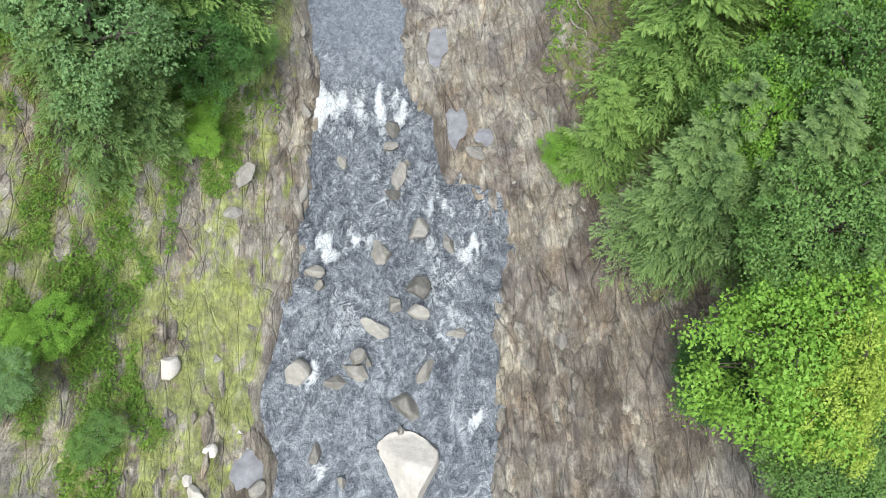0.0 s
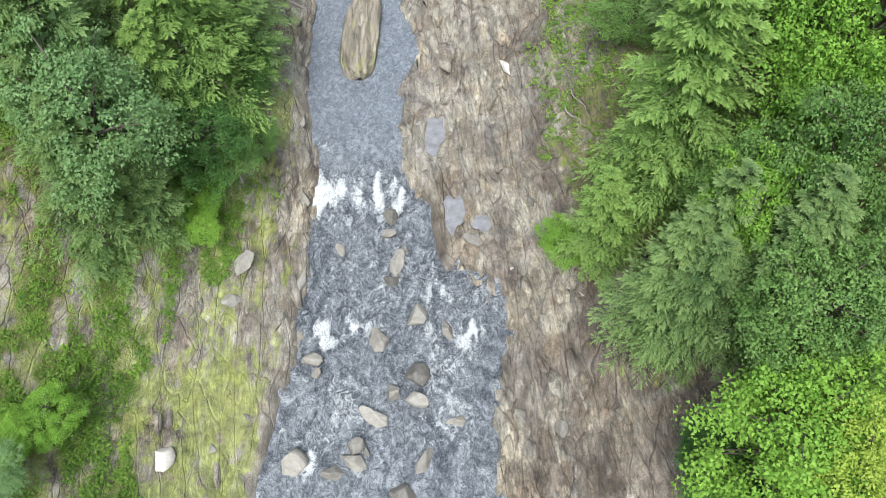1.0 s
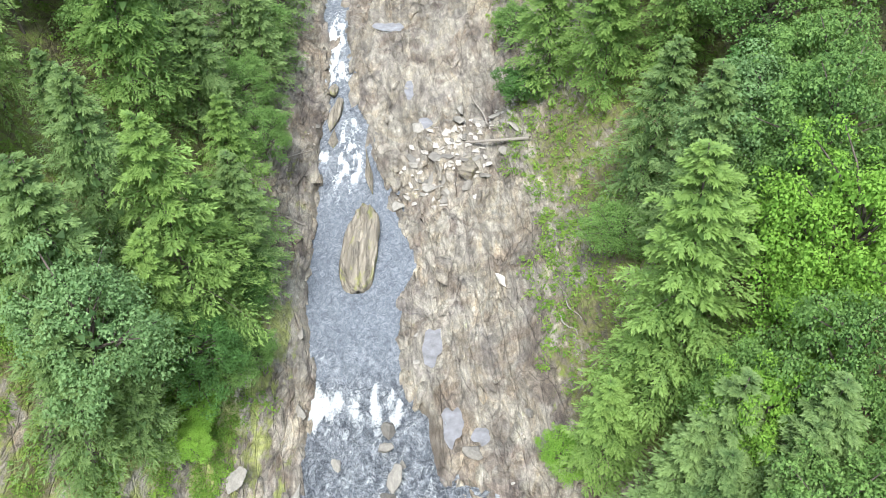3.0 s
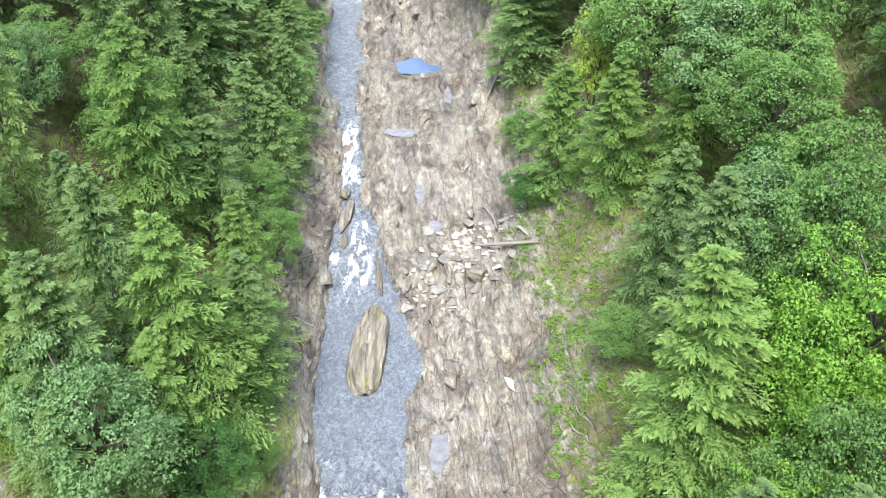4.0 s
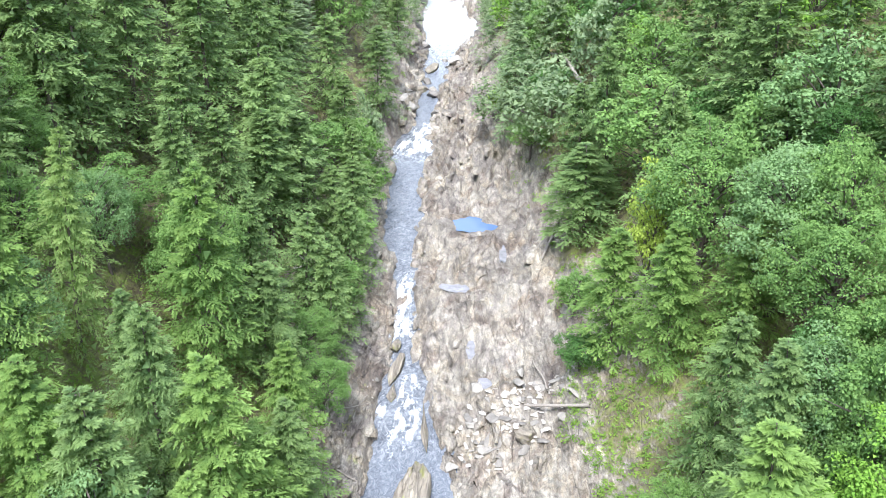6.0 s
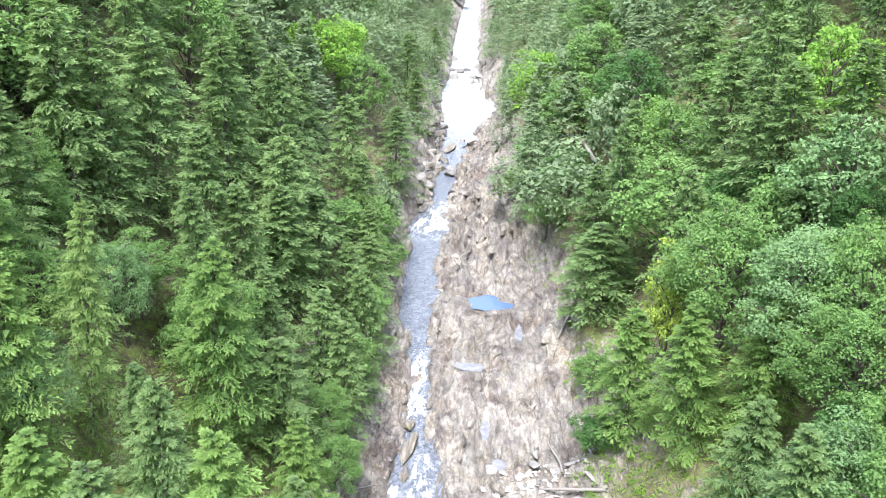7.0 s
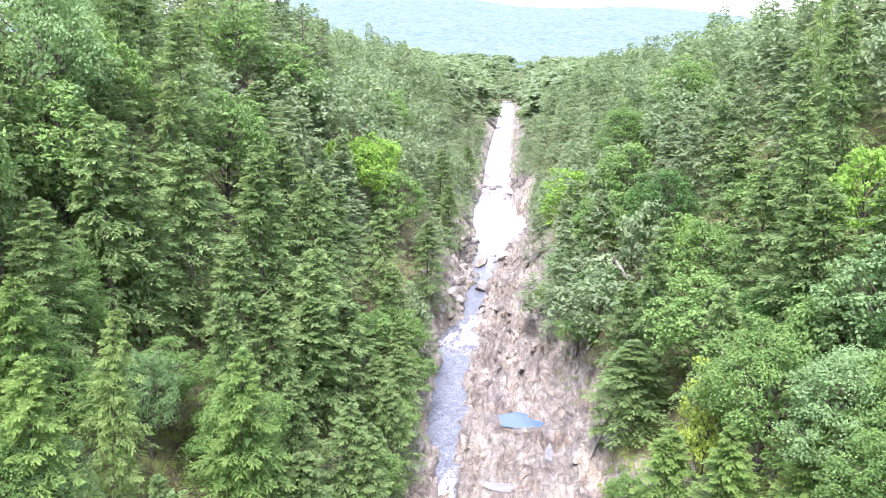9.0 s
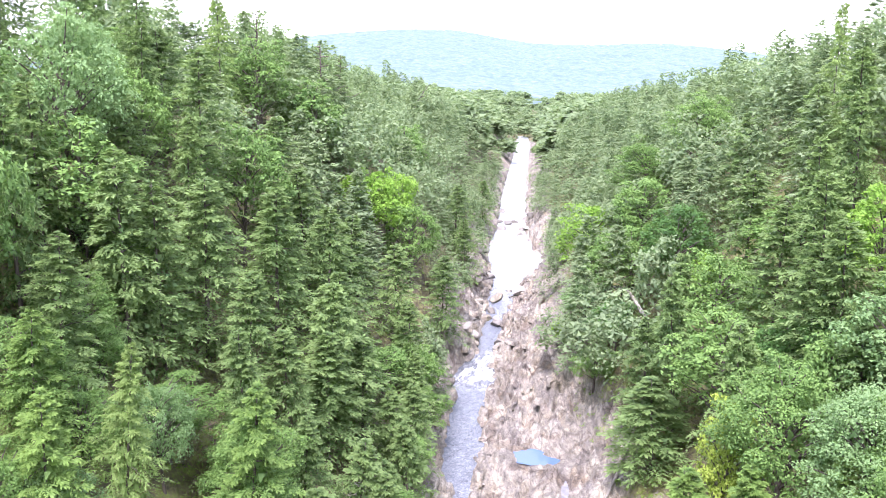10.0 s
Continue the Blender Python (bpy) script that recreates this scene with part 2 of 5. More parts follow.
def rock_colour(n, l, cold, warm, pale):
    long = coords(n, l, (1.0, 0.36, 1.0), 7)
    plain = coords(n, l)
    streak = noise_tex(n, l, long, 0.95, 8, 0.66, 1.2)
    grain = noise_tex(n, l, plain, 4.0, 7, 0.75)
    stain = noise_tex(n, l, plain, 0.35, 4, 0.55, 0.6)
    base = ramp(n, l, streak, [(0.26, cold), (0.48, warm), (0.72, pale)])
    base = mixed(n, l, mapped(n, l, stain, 0.56, 0.72, 0, 0.4), base, (0.30, 0.255, 0.20))
    base = mixed(n, l, 0.4, base, ramp(n, l, grain, [(0.3, (0.68, 0.68, 0.68)), (0.7, (1.2, 1.19, 1.18))]), "MULTIPLY")
    fissure = noise_tex(n, l, coords(n, l, (1.0, 0.3, 1.0), 8), 0.6, 7, 0.66, 0.6)
    line = mapped(n, l, math_node(n, l, "ABSOLUTE", math_node(n, l, "SUBTRACT", fissure, 0.5), 0), 0.0, 0.014)
    base = mixed(n, l, math_node(n, l, "MULTIPLY", math_node(n, l, "SUBTRACT", 1.0, line), 0.38), base, (0.06, 0.05, 0.045))
    hair = noise_tex(n, l, coords(n, l, (1.0, 0.4, 1.0)), 2.6, 6, 0.62, 1.0)
    thin = mapped(n, l, math_node(n, l, "ABSOLUTE", math_node(n, l, "SUBTRACT", hair, 0.5), 0), 0.0, 0.012, 1.0, 0.0)
    base = mixed(n, l, math_node(n, l, "MULTIPLY", thin, 0.16), base, (0.05, 0.045, 0.04))
    chip = n.new("ShaderNodeTexVoronoi")
    chip.inputs["Scale"].default_value = 2.4
    l.new(mixed(n, l, 0.5, coords(n, l, (1.0, 0.75, 1.0), 30), noise_colour(n, l, plain, 2.5), "ADD"), chip.inputs["Vector"])
    chip_tone = n.new("ShaderNodeSeparateColor")
    l.new(chip.outputs["Color"], chip_tone.inputs["Color"])
    base = mixed(n, l, 1.0, base, ramp(n, l, chip_tone.outputs["Red"], [(0.0, (0.88, 0.88, 0.88)), (0.45, (0.99, 0.99, 0.99)), (0.88, (1.02, 1.02, 1.01)), (1.0, (1.22, 1.21, 1.2))]), "MULTIPLY")
    slab = n.new("ShaderNodeTexVoronoi")
    slab.inputs["Scale"].default_value = 0.5
    edge_of = n.new("ShaderNodeTexVoronoi")
    edge_of.feature = "DISTANCE_TO_EDGE"
    edge_of.inputs["Scale"].default_value = 0.5
    bent = mixed(n, l, 0.9, coords(n, l, (1.0, 0.3, 1.0), 9), noise_colour(n, l, plain, 0.8), "ADD")
    l.new(bent, slab.inputs["Vector"])
    l.new(bent, edge_of.inputs["Vector"])
    tone = n.new("ShaderNodeSeparateColor")
    l.new(slab.outputs["Color"], tone.inputs["Color"])
    base = mixed(n, l, 1.0, base, ramp(n, l, tone.outputs["Red"], [(0.0, (0.80, 0.79, 0.78)), (0.5, (1.0, 0.985, 0.96)), (1.0, (1.2, 1.19, 1.16))]), "MULTIPLY")
    gap = mapped(n, l, edge_of.outputs["Distance"], 0.0, 0.045, 1.0, 0.0)
    gap = math_node(n, l, "MULTIPLY", gap, mapped(n, l, stain, 0.42, 0.56))
    base = mixed(n, l, math_node(n, l, "MULTIPLY", gap, 0.28), base, (0.05, 0.042, 0.036))
    mottle = noise_tex(n, l, plain, 0.7, 6, 0.62, 0.6)
    base = mixed(n, l, 0.22, base, ramp(n, l, mottle, [(0.32, (0.58, 0.57, 0.55)), (0.5, (1.0, 0.99, 0.96)), (0.68, (1.38, 1.36, 1.31))]), "MULTIPLY")
    tan = noise_tex(n, l, coords(n, l, (1.0, 0.4, 1.0)), 0.5, 6, 0.65, 1.0)
    base = mixed(n, l, mapped(n, l, tan, 0.58, 0.68, 0, 0.4), base, mixed(n, l, 1.0, base, (1.1, 0.92, 0.72), "MULTIPLY"))
    height = math_node(n, l, "ADD", math_node(n, l, "ADD", streak, math_node(n, l, "MULTIPLY", chip_tone.outputs["Green"], 0.3)), math_node(n, l, "ADD", math_node(n, l, "MULTIPLY", line, 0.2), math_node(n, l, "ADD", math_node(n, l, "MULTIPLY", tone.outputs["Green"], 0.5), math_node(n, l, "MULTIPLY", gap, -0.3))))
    return base, height, stain, grain


def noise_colour(n, l, vec, scale):
    t = n.new("ShaderNodeTexNoise")
    t.inputs["Scale"].default_value = scale
    l.new(vec, t.inputs["Vector"])
    return t.outputs["Color"]


def cracked(n, l, vec, scale, wide, warp, warp_scale):
    """Thin joints between broken pieces: one along their edges, nothing inside."""
    e = n.new("ShaderNodeTexVoronoi")
    e.feature = "DISTANCE_TO_EDGE"
    e.inputs["Scale"].default_value = scale
    l.new(mixed(n, l, warp, vec, noise_colour(n, l, vec, warp_scale), "ADD"), e.inputs["Vector"])
    return mapped(n, l, e.outputs["Distance"], 0.0, wide, 1.0, 0.0)


LAND, n, l, bsdf = material("gorge_ground")
base, height, stain, grain = rock_colour(n, l, (0.15, 0.142, 0.138), (0.31, 0.29, 0.278), (0.52, 0.495, 0.47))
base = mixed(n, l, 1.0, base, (0.97, 1.0, 0.97), "MULTIPLY")
# patches of tan, pinkish and dark slate rock
hue = noise_tex(n, l, coords(n, l, (1, 0.6, 1)), 0.32, 7, 0.68, 1.4)
base = mixed(n, l, 1.0, base, ramp(n, l, hue, [(0.3, (0.55, 0.53, 0.58)), (0.4, (0.92, 0.87, 0.87)), (0.52, (1.04, 1.0, 0.96)), (0.6, (1.08, 0.98, 0.86)), (0.72, (1.18, 1.17, 1.15))]), "MULTIPLY")
band = noise_tex(n, l, coords(n, l, (1, 0.2, 1), 4), 0.42, 8, 0.68, 0.8)
base = mixed(n, l, 1.0, base, ramp(n, l, band, [(0.36, (0.70, 0.68, 0.68)), (0.48, (0.98, 0.97, 0.95)), (0.58, (1.06, 1.05, 1.02)), (0.68, (1.28, 1.26, 1.22))]), "MULTIPLY")
# fine leaves of the schist, open joints and small broken chips
leafing = noise_tex(n, l, coords(n, l, (2.6, 0.4, 2.6), 6), 1.6, 6, 0.7, 0.7)
leaf_line = mapped(n, l, math_node(n, l, "ABSOLUTE", math_node(n, l, "SUBTRACT", leafing, 0.5), 0), 0.0, 0.03, 1.0, 0.0)
base = mixed(n, l, math_node(n, l, "MULTIPLY", leaf_line, mapped(n, l, stain, 0.5, 0.66, 0.03, 0.4)), base, (0.09, 0.082, 0.078))
weather = noise_tex(n, l, coords(n, l), 0.22, 6, 0.6, 1.2)
joint = cracked(n, l, coords(n, l, (1, 0.22, 1), 6), 0.75, 0.035, 0.5, 0.9)
base = mixed(n, l, math_node(n, l, "MULTIPLY", joint, mapped(n, l, weather, 0.42, 0.6, 0.1, 0.55)), base, (0.05, 0.042, 0.037))
fine_joint = cracked(n, l, coords(n, l, (1, 0.6, 1)), 2.6, 0.05, 0.4, 3.0)
base = mixed(n, l, math_node(n, l, "MULTIPLY", fine_joint, mapped(n, l, hue, 0.46, 0.6, 0.0, 0.5)), base, (0.07, 0.06, 0.052))
speck = noise_tex(n, l, coords(n, l), 9.0, 4, 0.7)
base = mixed(n, l, 0.35, base, ramp(n, l, speck, [(0.34, (0.55, 0.54, 0.53)), (0.5, (1.0, 1.0, 1.0)), (0.66, (1.5, 1.48, 1.45))]), "MULTIPLY")
height = math_node(n, l, "SUBTRACT", math_node(n, l, "ADD", height, math_node(n, l, "MULTIPLY", speck, 0.35)), math_node(n, l, "ADD", math_node(n, l, "MULTIPLY", joint, 0.5), math_node(n, l, "MULTIPLY", leaf_line, 0.25)))
aged = mapped(n, l, math_node(n, l, "ADD", weather, math_node(n, l, "MULTIPLY", attribute(n, "stain"), 0.14)), 0.5, 0.64, 0, 0.85)
base = mixed(n, l, aged, base, mixed(n, l, 1.0, base, (0.60, 0.53, 0.51), "MULTIPLY"))
soft_moss = noise_tex(n, l, coords(n, l), 1.6, 7, 0.72)
mossn = noise_tex(n, l, coords(n, l, (1, 0.45, 1)), 0.8, 8, 0.7)
moss_fac = mapped(n, l, math_node(n, l, "ADD", mossn, math_node(n, l, "MULTIPLY", attribute(n, "moss"), 0.22)), 0.655, 0.74, 0, 0.66)
moss_col = ramp(n, l, soft_moss, [(0.34, (0.13, 0.15, 0.03)), (0.5, (0.26, 0.30, 0.06)), (0.66, (0.40, 0.46, 0.09))])
base = mixed(n, l, moss_fac, base, moss_col)
soiln = noise_tex(n, l, coords(n, l), 1.3, 8, 0.7)
soil = ramp(n, l, math_node(n, l, "ADD", soiln, math_node(n, l, "MULTIPLY", math_node(n, l, "SUBTRACT", attribute(n, "moss"), 0.35), 0.16)), [(0.35, (0.10, 0.08, 0.055)), (0.5, (0.17, 0.155, 0.07)), (0.68, (0.20, 0.27, 0.05))])
veg_fac = mapped(n, l, math_node(n, l, "ADD", attribute(n, "veg"), math_node(n, l, "MULTIPLY", math_node(n, l, "SUBTRACT", soiln, 0.5), 1.3)), 0.35, 0.65)
base = mixed(n, l, veg_fac, base, soil)
wet = attribute(n, "wet")
base = mixed(n, l, math_node(n, l, "MULTIPLY", wet, 0.6), base, (0.08, 0.065, 0.05))
l.new(base, bsdf.inputs["Base Color"])
l.new(mapped(n, l, wet, 0, 1, 0.88, 0.4), bsdf.inputs["Roughness"])
bumped(n, l, bsdf, height, 0.75, 0.28)


def stone_material(name, cold, warm, pale, size=1.0, relief=0.12):
    m, n, l, bsdf = material(name)
    vec = coords(n, l)
    big = noise_tex(n, l, vec, 0.8 * size, 8, 0.66, 0.5)
    grain = noise_tex(n, l, vec, 7 * size, 6, 0.7)
    info = n.new("ShaderNodeObjectInfo")
    pick = math_node(n, l, "ADD", math_node(n, l, "MULTIPLY", big, 0.75), math_node(n, l, "MULTIPLY", info.outputs["Random"], 0.3))
    col = ramp(n, l, pick, [(0.3, cold), (0.52, warm), (0.75, pale)])
    col = mixed(n, l, 0.5, col, ramp(n, l, grain, [(0.3, (0.6, 0.6, 0.6)), (0.7, (1.2, 1.2, 1.2))]), "MULTIPLY")
    l.new(col, bsdf.inputs["Base Color"])
    bsdf.inputs["Roughness"].default_value = 0.85
    bumped(n, l, bsdf, math_node(n, l, "ADD", big, math_node(n, l, "MULTIPLY", grain, 0.4)), 0.9, relief)
    return m


STONE = stone_material("river_stone", (0.13, 0.12, 0.11), (0.245, 0.225, 0.20), (0.38, 0.355, 0.32))
PALE_STONE = stone_material("pale_stone", (0.32, 0.29, 0.26), (0.47, 0.43, 0.39), (0.60, 0.56, 0.52))
ISLAND, n, l, bsdf = material("island_rock")
base, height, stain, grain = rock_colour(n, l, (0.14, 0.125, 0.105), (0.26, 0.23, 0.19), (0.40, 0.365, 0.31))
patch = noise_tex(n, l, coords(n, l), 1.4, 6, 0.7, 0.5)
base = mixed(n, l, mapped(n, l, patch, 0.54, 0.64, 0, 0.7), base, (0.24, 0.25, 0.06))
l.new(base, bsdf.inputs["Base Color"])
bsdf.inputs["Roughness"].default_value = 0.8
bumped(n, l, bsdf, height, 1.0, 0.3)

WATER, n, l, bsdf = material("river_water")
ripple = noise_tex(n, l, coords(n, l, (1, 0.75, 1)), 1.9, 6, 0.6, 2.2)
chop = noise_tex(n, l, coords(n, l, (1, 0.75, 1)), 5.0, 4, 0.6, 2.4)
swirl = noise_tex(n, l, coords(n, l, (1, 0.6, 1)), 0.55, 5, 0.6, 2.6)
foam_glare_at = attribute(n, "foam_glare")
torn = math_node(n, l, "ADD", math_node(n, l, "MULTIPLY", ripple, 0.8), math_node(n, l, "MULTIPLY", chop, 0.45))
# white of the foam, and of sky glare painted on the upper reach
foam_glare = mapped(n, l, math_node(n, l, "ADD", foam_glare_at, math_node(n, l, "SUBTRACT", torn, 0.62)), 0.22, 0.6)
crease = noise_tex(n, l, coords(n, l, (1, 0.8, 1)), 1.5, 5, 0.62, 1.8)
crease = mapped(n, l, math_node(n, l, "ABSOLUTE", math_node(n, l, "SUBTRACT", crease, 0.5), 0), 0.0, 0.035, 1.0, 0.0)
# aerated greys and a painted sky sheen share this colour, as lighter swirls
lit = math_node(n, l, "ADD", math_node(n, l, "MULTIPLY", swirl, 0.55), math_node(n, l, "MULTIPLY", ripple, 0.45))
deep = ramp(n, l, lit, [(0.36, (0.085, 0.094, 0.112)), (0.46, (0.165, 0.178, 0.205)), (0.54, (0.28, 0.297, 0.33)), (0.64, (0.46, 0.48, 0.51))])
rough_water = attribute(n, "rapid")
plain_water = ramp(n, l, ripple, [(0.35, (0.105, 0.118, 0.145)), (0.5, (0.15, 0.165, 0.195)), (0.68, (0.23, 0.247, 0.28))])
deep = mixed(n, l, mapped(n, l, rough_water, 0.15, 0.75), plain_water, deep)
deep = mixed(n, l, math_node(n, l, "MULTIPLY", crease, math_node(n, l, "MULTIPLY", rough_water, 0.75)), deep, (0.03, 0.034, 0.042))
# bright glints painted into the colour of the rough water
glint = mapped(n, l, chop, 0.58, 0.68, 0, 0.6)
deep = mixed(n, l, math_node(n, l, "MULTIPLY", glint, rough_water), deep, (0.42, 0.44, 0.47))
l.new(mixed(n, l, foam_glare, deep, (0.78, 0.80, 0.82)), bsdf.inputs["Base Color"])
l.new(mapped(n, l, foam_glare, 0, 0.6, 0.07, 0.7), bsdf.inputs["Roughness"])
bsdf.inputs["IOR"].default_value = 1.33
bump_by = mapped(n, l, rough_water, 0, 1, 0.14, 1.0)
bumped(n, l, bsdf, math_node(n, l, "MULTIPLY", math_node(n, l, "ADD", ripple, math_node(n, l, "MULTIPLY", chop, 0.4)), bump_by), 1.0, 0.45)

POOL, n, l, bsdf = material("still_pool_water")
# blue of the reflected sky, painted in as the water's base colour
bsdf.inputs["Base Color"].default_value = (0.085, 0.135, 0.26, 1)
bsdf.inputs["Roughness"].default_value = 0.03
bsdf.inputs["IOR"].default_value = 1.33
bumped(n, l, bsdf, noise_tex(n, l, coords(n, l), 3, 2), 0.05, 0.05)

SHALLOW, n, l, bsdf = material("shallow_pool_water")
l.new(ramp(n, l, noise_tex(n, l, coords(n, l), 1.5, 5), [(0.3, (0.14, 0.135, 0.14)), (0.7, (0.25, 0.245, 0.265))]), bsdf.inputs["Base Color"])
bsdf.inputs["Roughness"].default_value = 0.04
bsdf.inputs["IOR"].default_value = 1.33

HILLS, n, l, bsdf = material("hazy_distant_woods")
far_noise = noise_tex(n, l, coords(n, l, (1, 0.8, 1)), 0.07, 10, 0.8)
# bluish haze is painted into the woods' colour
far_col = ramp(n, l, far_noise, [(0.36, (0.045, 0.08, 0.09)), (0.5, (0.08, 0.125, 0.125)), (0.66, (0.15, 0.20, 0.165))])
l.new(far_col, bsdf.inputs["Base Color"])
# faint blue-grey glow added on the hills to stand for haze
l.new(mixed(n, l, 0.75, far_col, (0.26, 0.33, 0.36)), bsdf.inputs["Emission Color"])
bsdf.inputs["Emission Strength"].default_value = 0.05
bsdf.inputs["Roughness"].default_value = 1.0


# ---- mesh helpers ----
def mesh_of(name, verts, faces, mat, sharp=False):
    me = bpy.data.meshes.new(name)
    verts, faces = np.asarray(verts, np.float32), np.asarray(faces, np.int32)
    k = faces.shape[1]
    me.vertices.add(len(verts))
    me.vertices.foreach_set("co", verts.ravel())
    me.loops.add(faces.size)
    me.loops.foreach_set("vertex_index", faces.ravel())
    me.polygons.add(len(faces))
    me.polygons.foreach_set("loop_start", np.arange(0, faces.size, k, dtype=np.int32))
    me.polygons.foreach_set("loop_total", np.full(len(faces), k, np.int32))
    if not sharp:
        me.polygons.foreach_set("use_smooth", np.ones(len(faces), bool))
    me.update(calc_edges=True)
    me.materials.append(mat)
    return me


def grid_faces(rows, cols):
    i = (np.arange(rows - 1)[:, None] * cols + np.arange(cols - 1)[None]).ravel()
    return np.stack([i, i + 1, i + cols + 1, i + cols], 1)


def point_attribute(me, name, values):
    me.attributes.new(name, "FLOAT", "POINT").data.foreach_set("value", np.asarray(values, np.float32).ravel())


def steps(*runs):
    """Values from runs of (start, end, first step, last step)."""
    out = []
    for a, b, s0, s1 in runs:
        v = a
        while v < b:
            out.append(v)
            v += s0 + (s1 - s0) * (v - a) / (b - a)
    out.append(runs[-1][1])
    return np.array(out)


def middle(y):
    return (along(LEFT, y) + along(RIGHT, y)) / 2


# ---- the ground, one sheet to the horizon ----
def make_ground():
    ys = steps((-400, -20, 60, 6), (-20, 5, 5, 0.5), (5, 60, 0.3, 0.34), (60, 180, 0.36, 0.9), (180, 520, 0.8, 5), (520, 4200, 8, 90))
    side = steps((0, 20, 0.27, 0.32), (20, 70, 0.5, 3), (70, 400, 5, 40), (400, 3000, 60, 200))
    cs = np.concatenate([-side[:0:-1], side])
    y, c = np.meshgrid(ys, cs, indexing="ij")
    x = c + np.where(y < 600, middle(np.clip(y, -80, 600)), middle(np.array(600.0)))
    z = ground(x, y)
    me = mesh_of("ground", np.stack([x, y, z], -1).reshape(-1, 3), grid_faces(len(ys), len(cs)), LAND, sharp=True)
    d, right = banks(x, y)
    over = d - np.where(right, along(SHELF_R, y), along(SHELF_L, y))
    patch = fbm(x * 0.16, y * 0.09, 3, 131)
    veg = np.where(right, smooth(1.5, 7, over + 4 * patch), smooth(0.0, 6, over + 4 * patch))
    open_slope = right * smooth(27, 32, y) * smooth(76, 68, y) * smooth(13, 8, over)
    veg = veg * (1 - open_slope) + open_slope * (0.42 * smooth(0.5, 3, over) + 0.8 * patch)
    streaks = fbm(x * 0.8 + 1.4 * fbm(y * 0.2, x * 0.2, 2, 138), y * 0.16, 4, 139) + 0.5 * fbm(x * 2.2, y * 0.4, 3, 143)
    veg = np.where(right, veg, veg * (1 - smooth(42, 30, y) * smooth(22, 14, over) * smooth(0.1, -0.35, streaks)))
    bare = right & (y < 26)
    veg = np.where(bare, veg * smooth(6, 14, over), veg)
    moss = np.where(right, 0.35 * smooth(0, 3, over), smooth(0.1, 0.9, d) * smooth(75, 40, y) * (0.85 + 0.9 * fbm(x * 0.5, y * 0.1, 3, 137)))
    wet = smooth(0.6, 0.05, d + 0.5 * fbm(x * 0.7, y * 0.5, 2, 141)) * smooth(520, 470, y)
    point_attribute(me, "veg", np.where(y > 500, 1, veg))
    point_attribute(me, "moss", moss)
    point_attribute(me, "stain", np.where(right, smooth(48, 22, y) * 0.8, 0.2))
    point_attribute(me, "wet", wet)
    return tagged(new("ground", me), "foliated grey-brown bedrock banks and wooded gorge slopes", "ground", kind="structure")


make_ground()


def make_backdrop():
    """The wooded hills that close the valley: a canopy of crowns."""
    ys = steps((860, 4000, 14, 34))
    xs = np.arange(-1500, 1100, 15.0)
    y, x = np.meshgrid(ys, xs, indexing="ij")
    value, gap, ox, oy = cells(x * 0.05, y * 0.03, 301)
    z = ground(x, y) + 4 + 4 * value - 4 * np.hypot(ox, oy) ** 2
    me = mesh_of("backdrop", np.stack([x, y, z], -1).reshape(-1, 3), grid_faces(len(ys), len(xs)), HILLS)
    return tagged(new("backdrop", me), "wooded hills in the distance, coloured pale blue-green for haze", "hills", kind="structure")


make_backdrop()

# ---- the river ----
# falls and white water: middle x, y, half width, half length
FALLS = ((-8.2, 36.1, 0.8, 1.1), (-3.0, 36.4, 0.7, 1.2), (-7.4, 25.9, 0.8, 0.8), (1.7, 25.8, 0.8, 1.0),
         (-0.3, 29.5, 0.5, 1.0), (-5.9, 26.0, 0.4, 1.0), (1.9, 14.5, 0.35, 0.7), (-9.6, 18.8, 0.3, 0.6), (-7.8, 17.2, 0.25, 0.7), (-7.0, 11.5, 0.3, 0.5),
         (-7.7, 63.0, 0.9, 3.6), (-7.5, 60.6, 0.7, 1.0), (-10.0, 62.5, 0.4, 0.6), (-9.3, 74.5, 0.9, 1.3), (-9.9, 79.0, 0.7, 4.2), (-13.0, 122.5, 3.0, 1.8), (-12.2, 127.0, 1.6, 4.0))


# drops across the stream: y, from x, to x, half length, strength
CASCADES = ((36.6, -9.2, -2.4, 1.5, 0.6), (34.6, -8.6, -3.0, 0.8, 0.34), (26.1, -8.6, 2.6, 1.2, 0.42), (28.6, 0.2, 2.8, 0.9, 0.42), (30.6, -6.5, -2.0, 1.2, 0.3), (22.4, -7.5, 0.5, 1.3, 0.26), (17.0, -8.8, -2.0, 0.8, 0.24), (14.2, 0.5, 3.0, 0.9, 0.34))


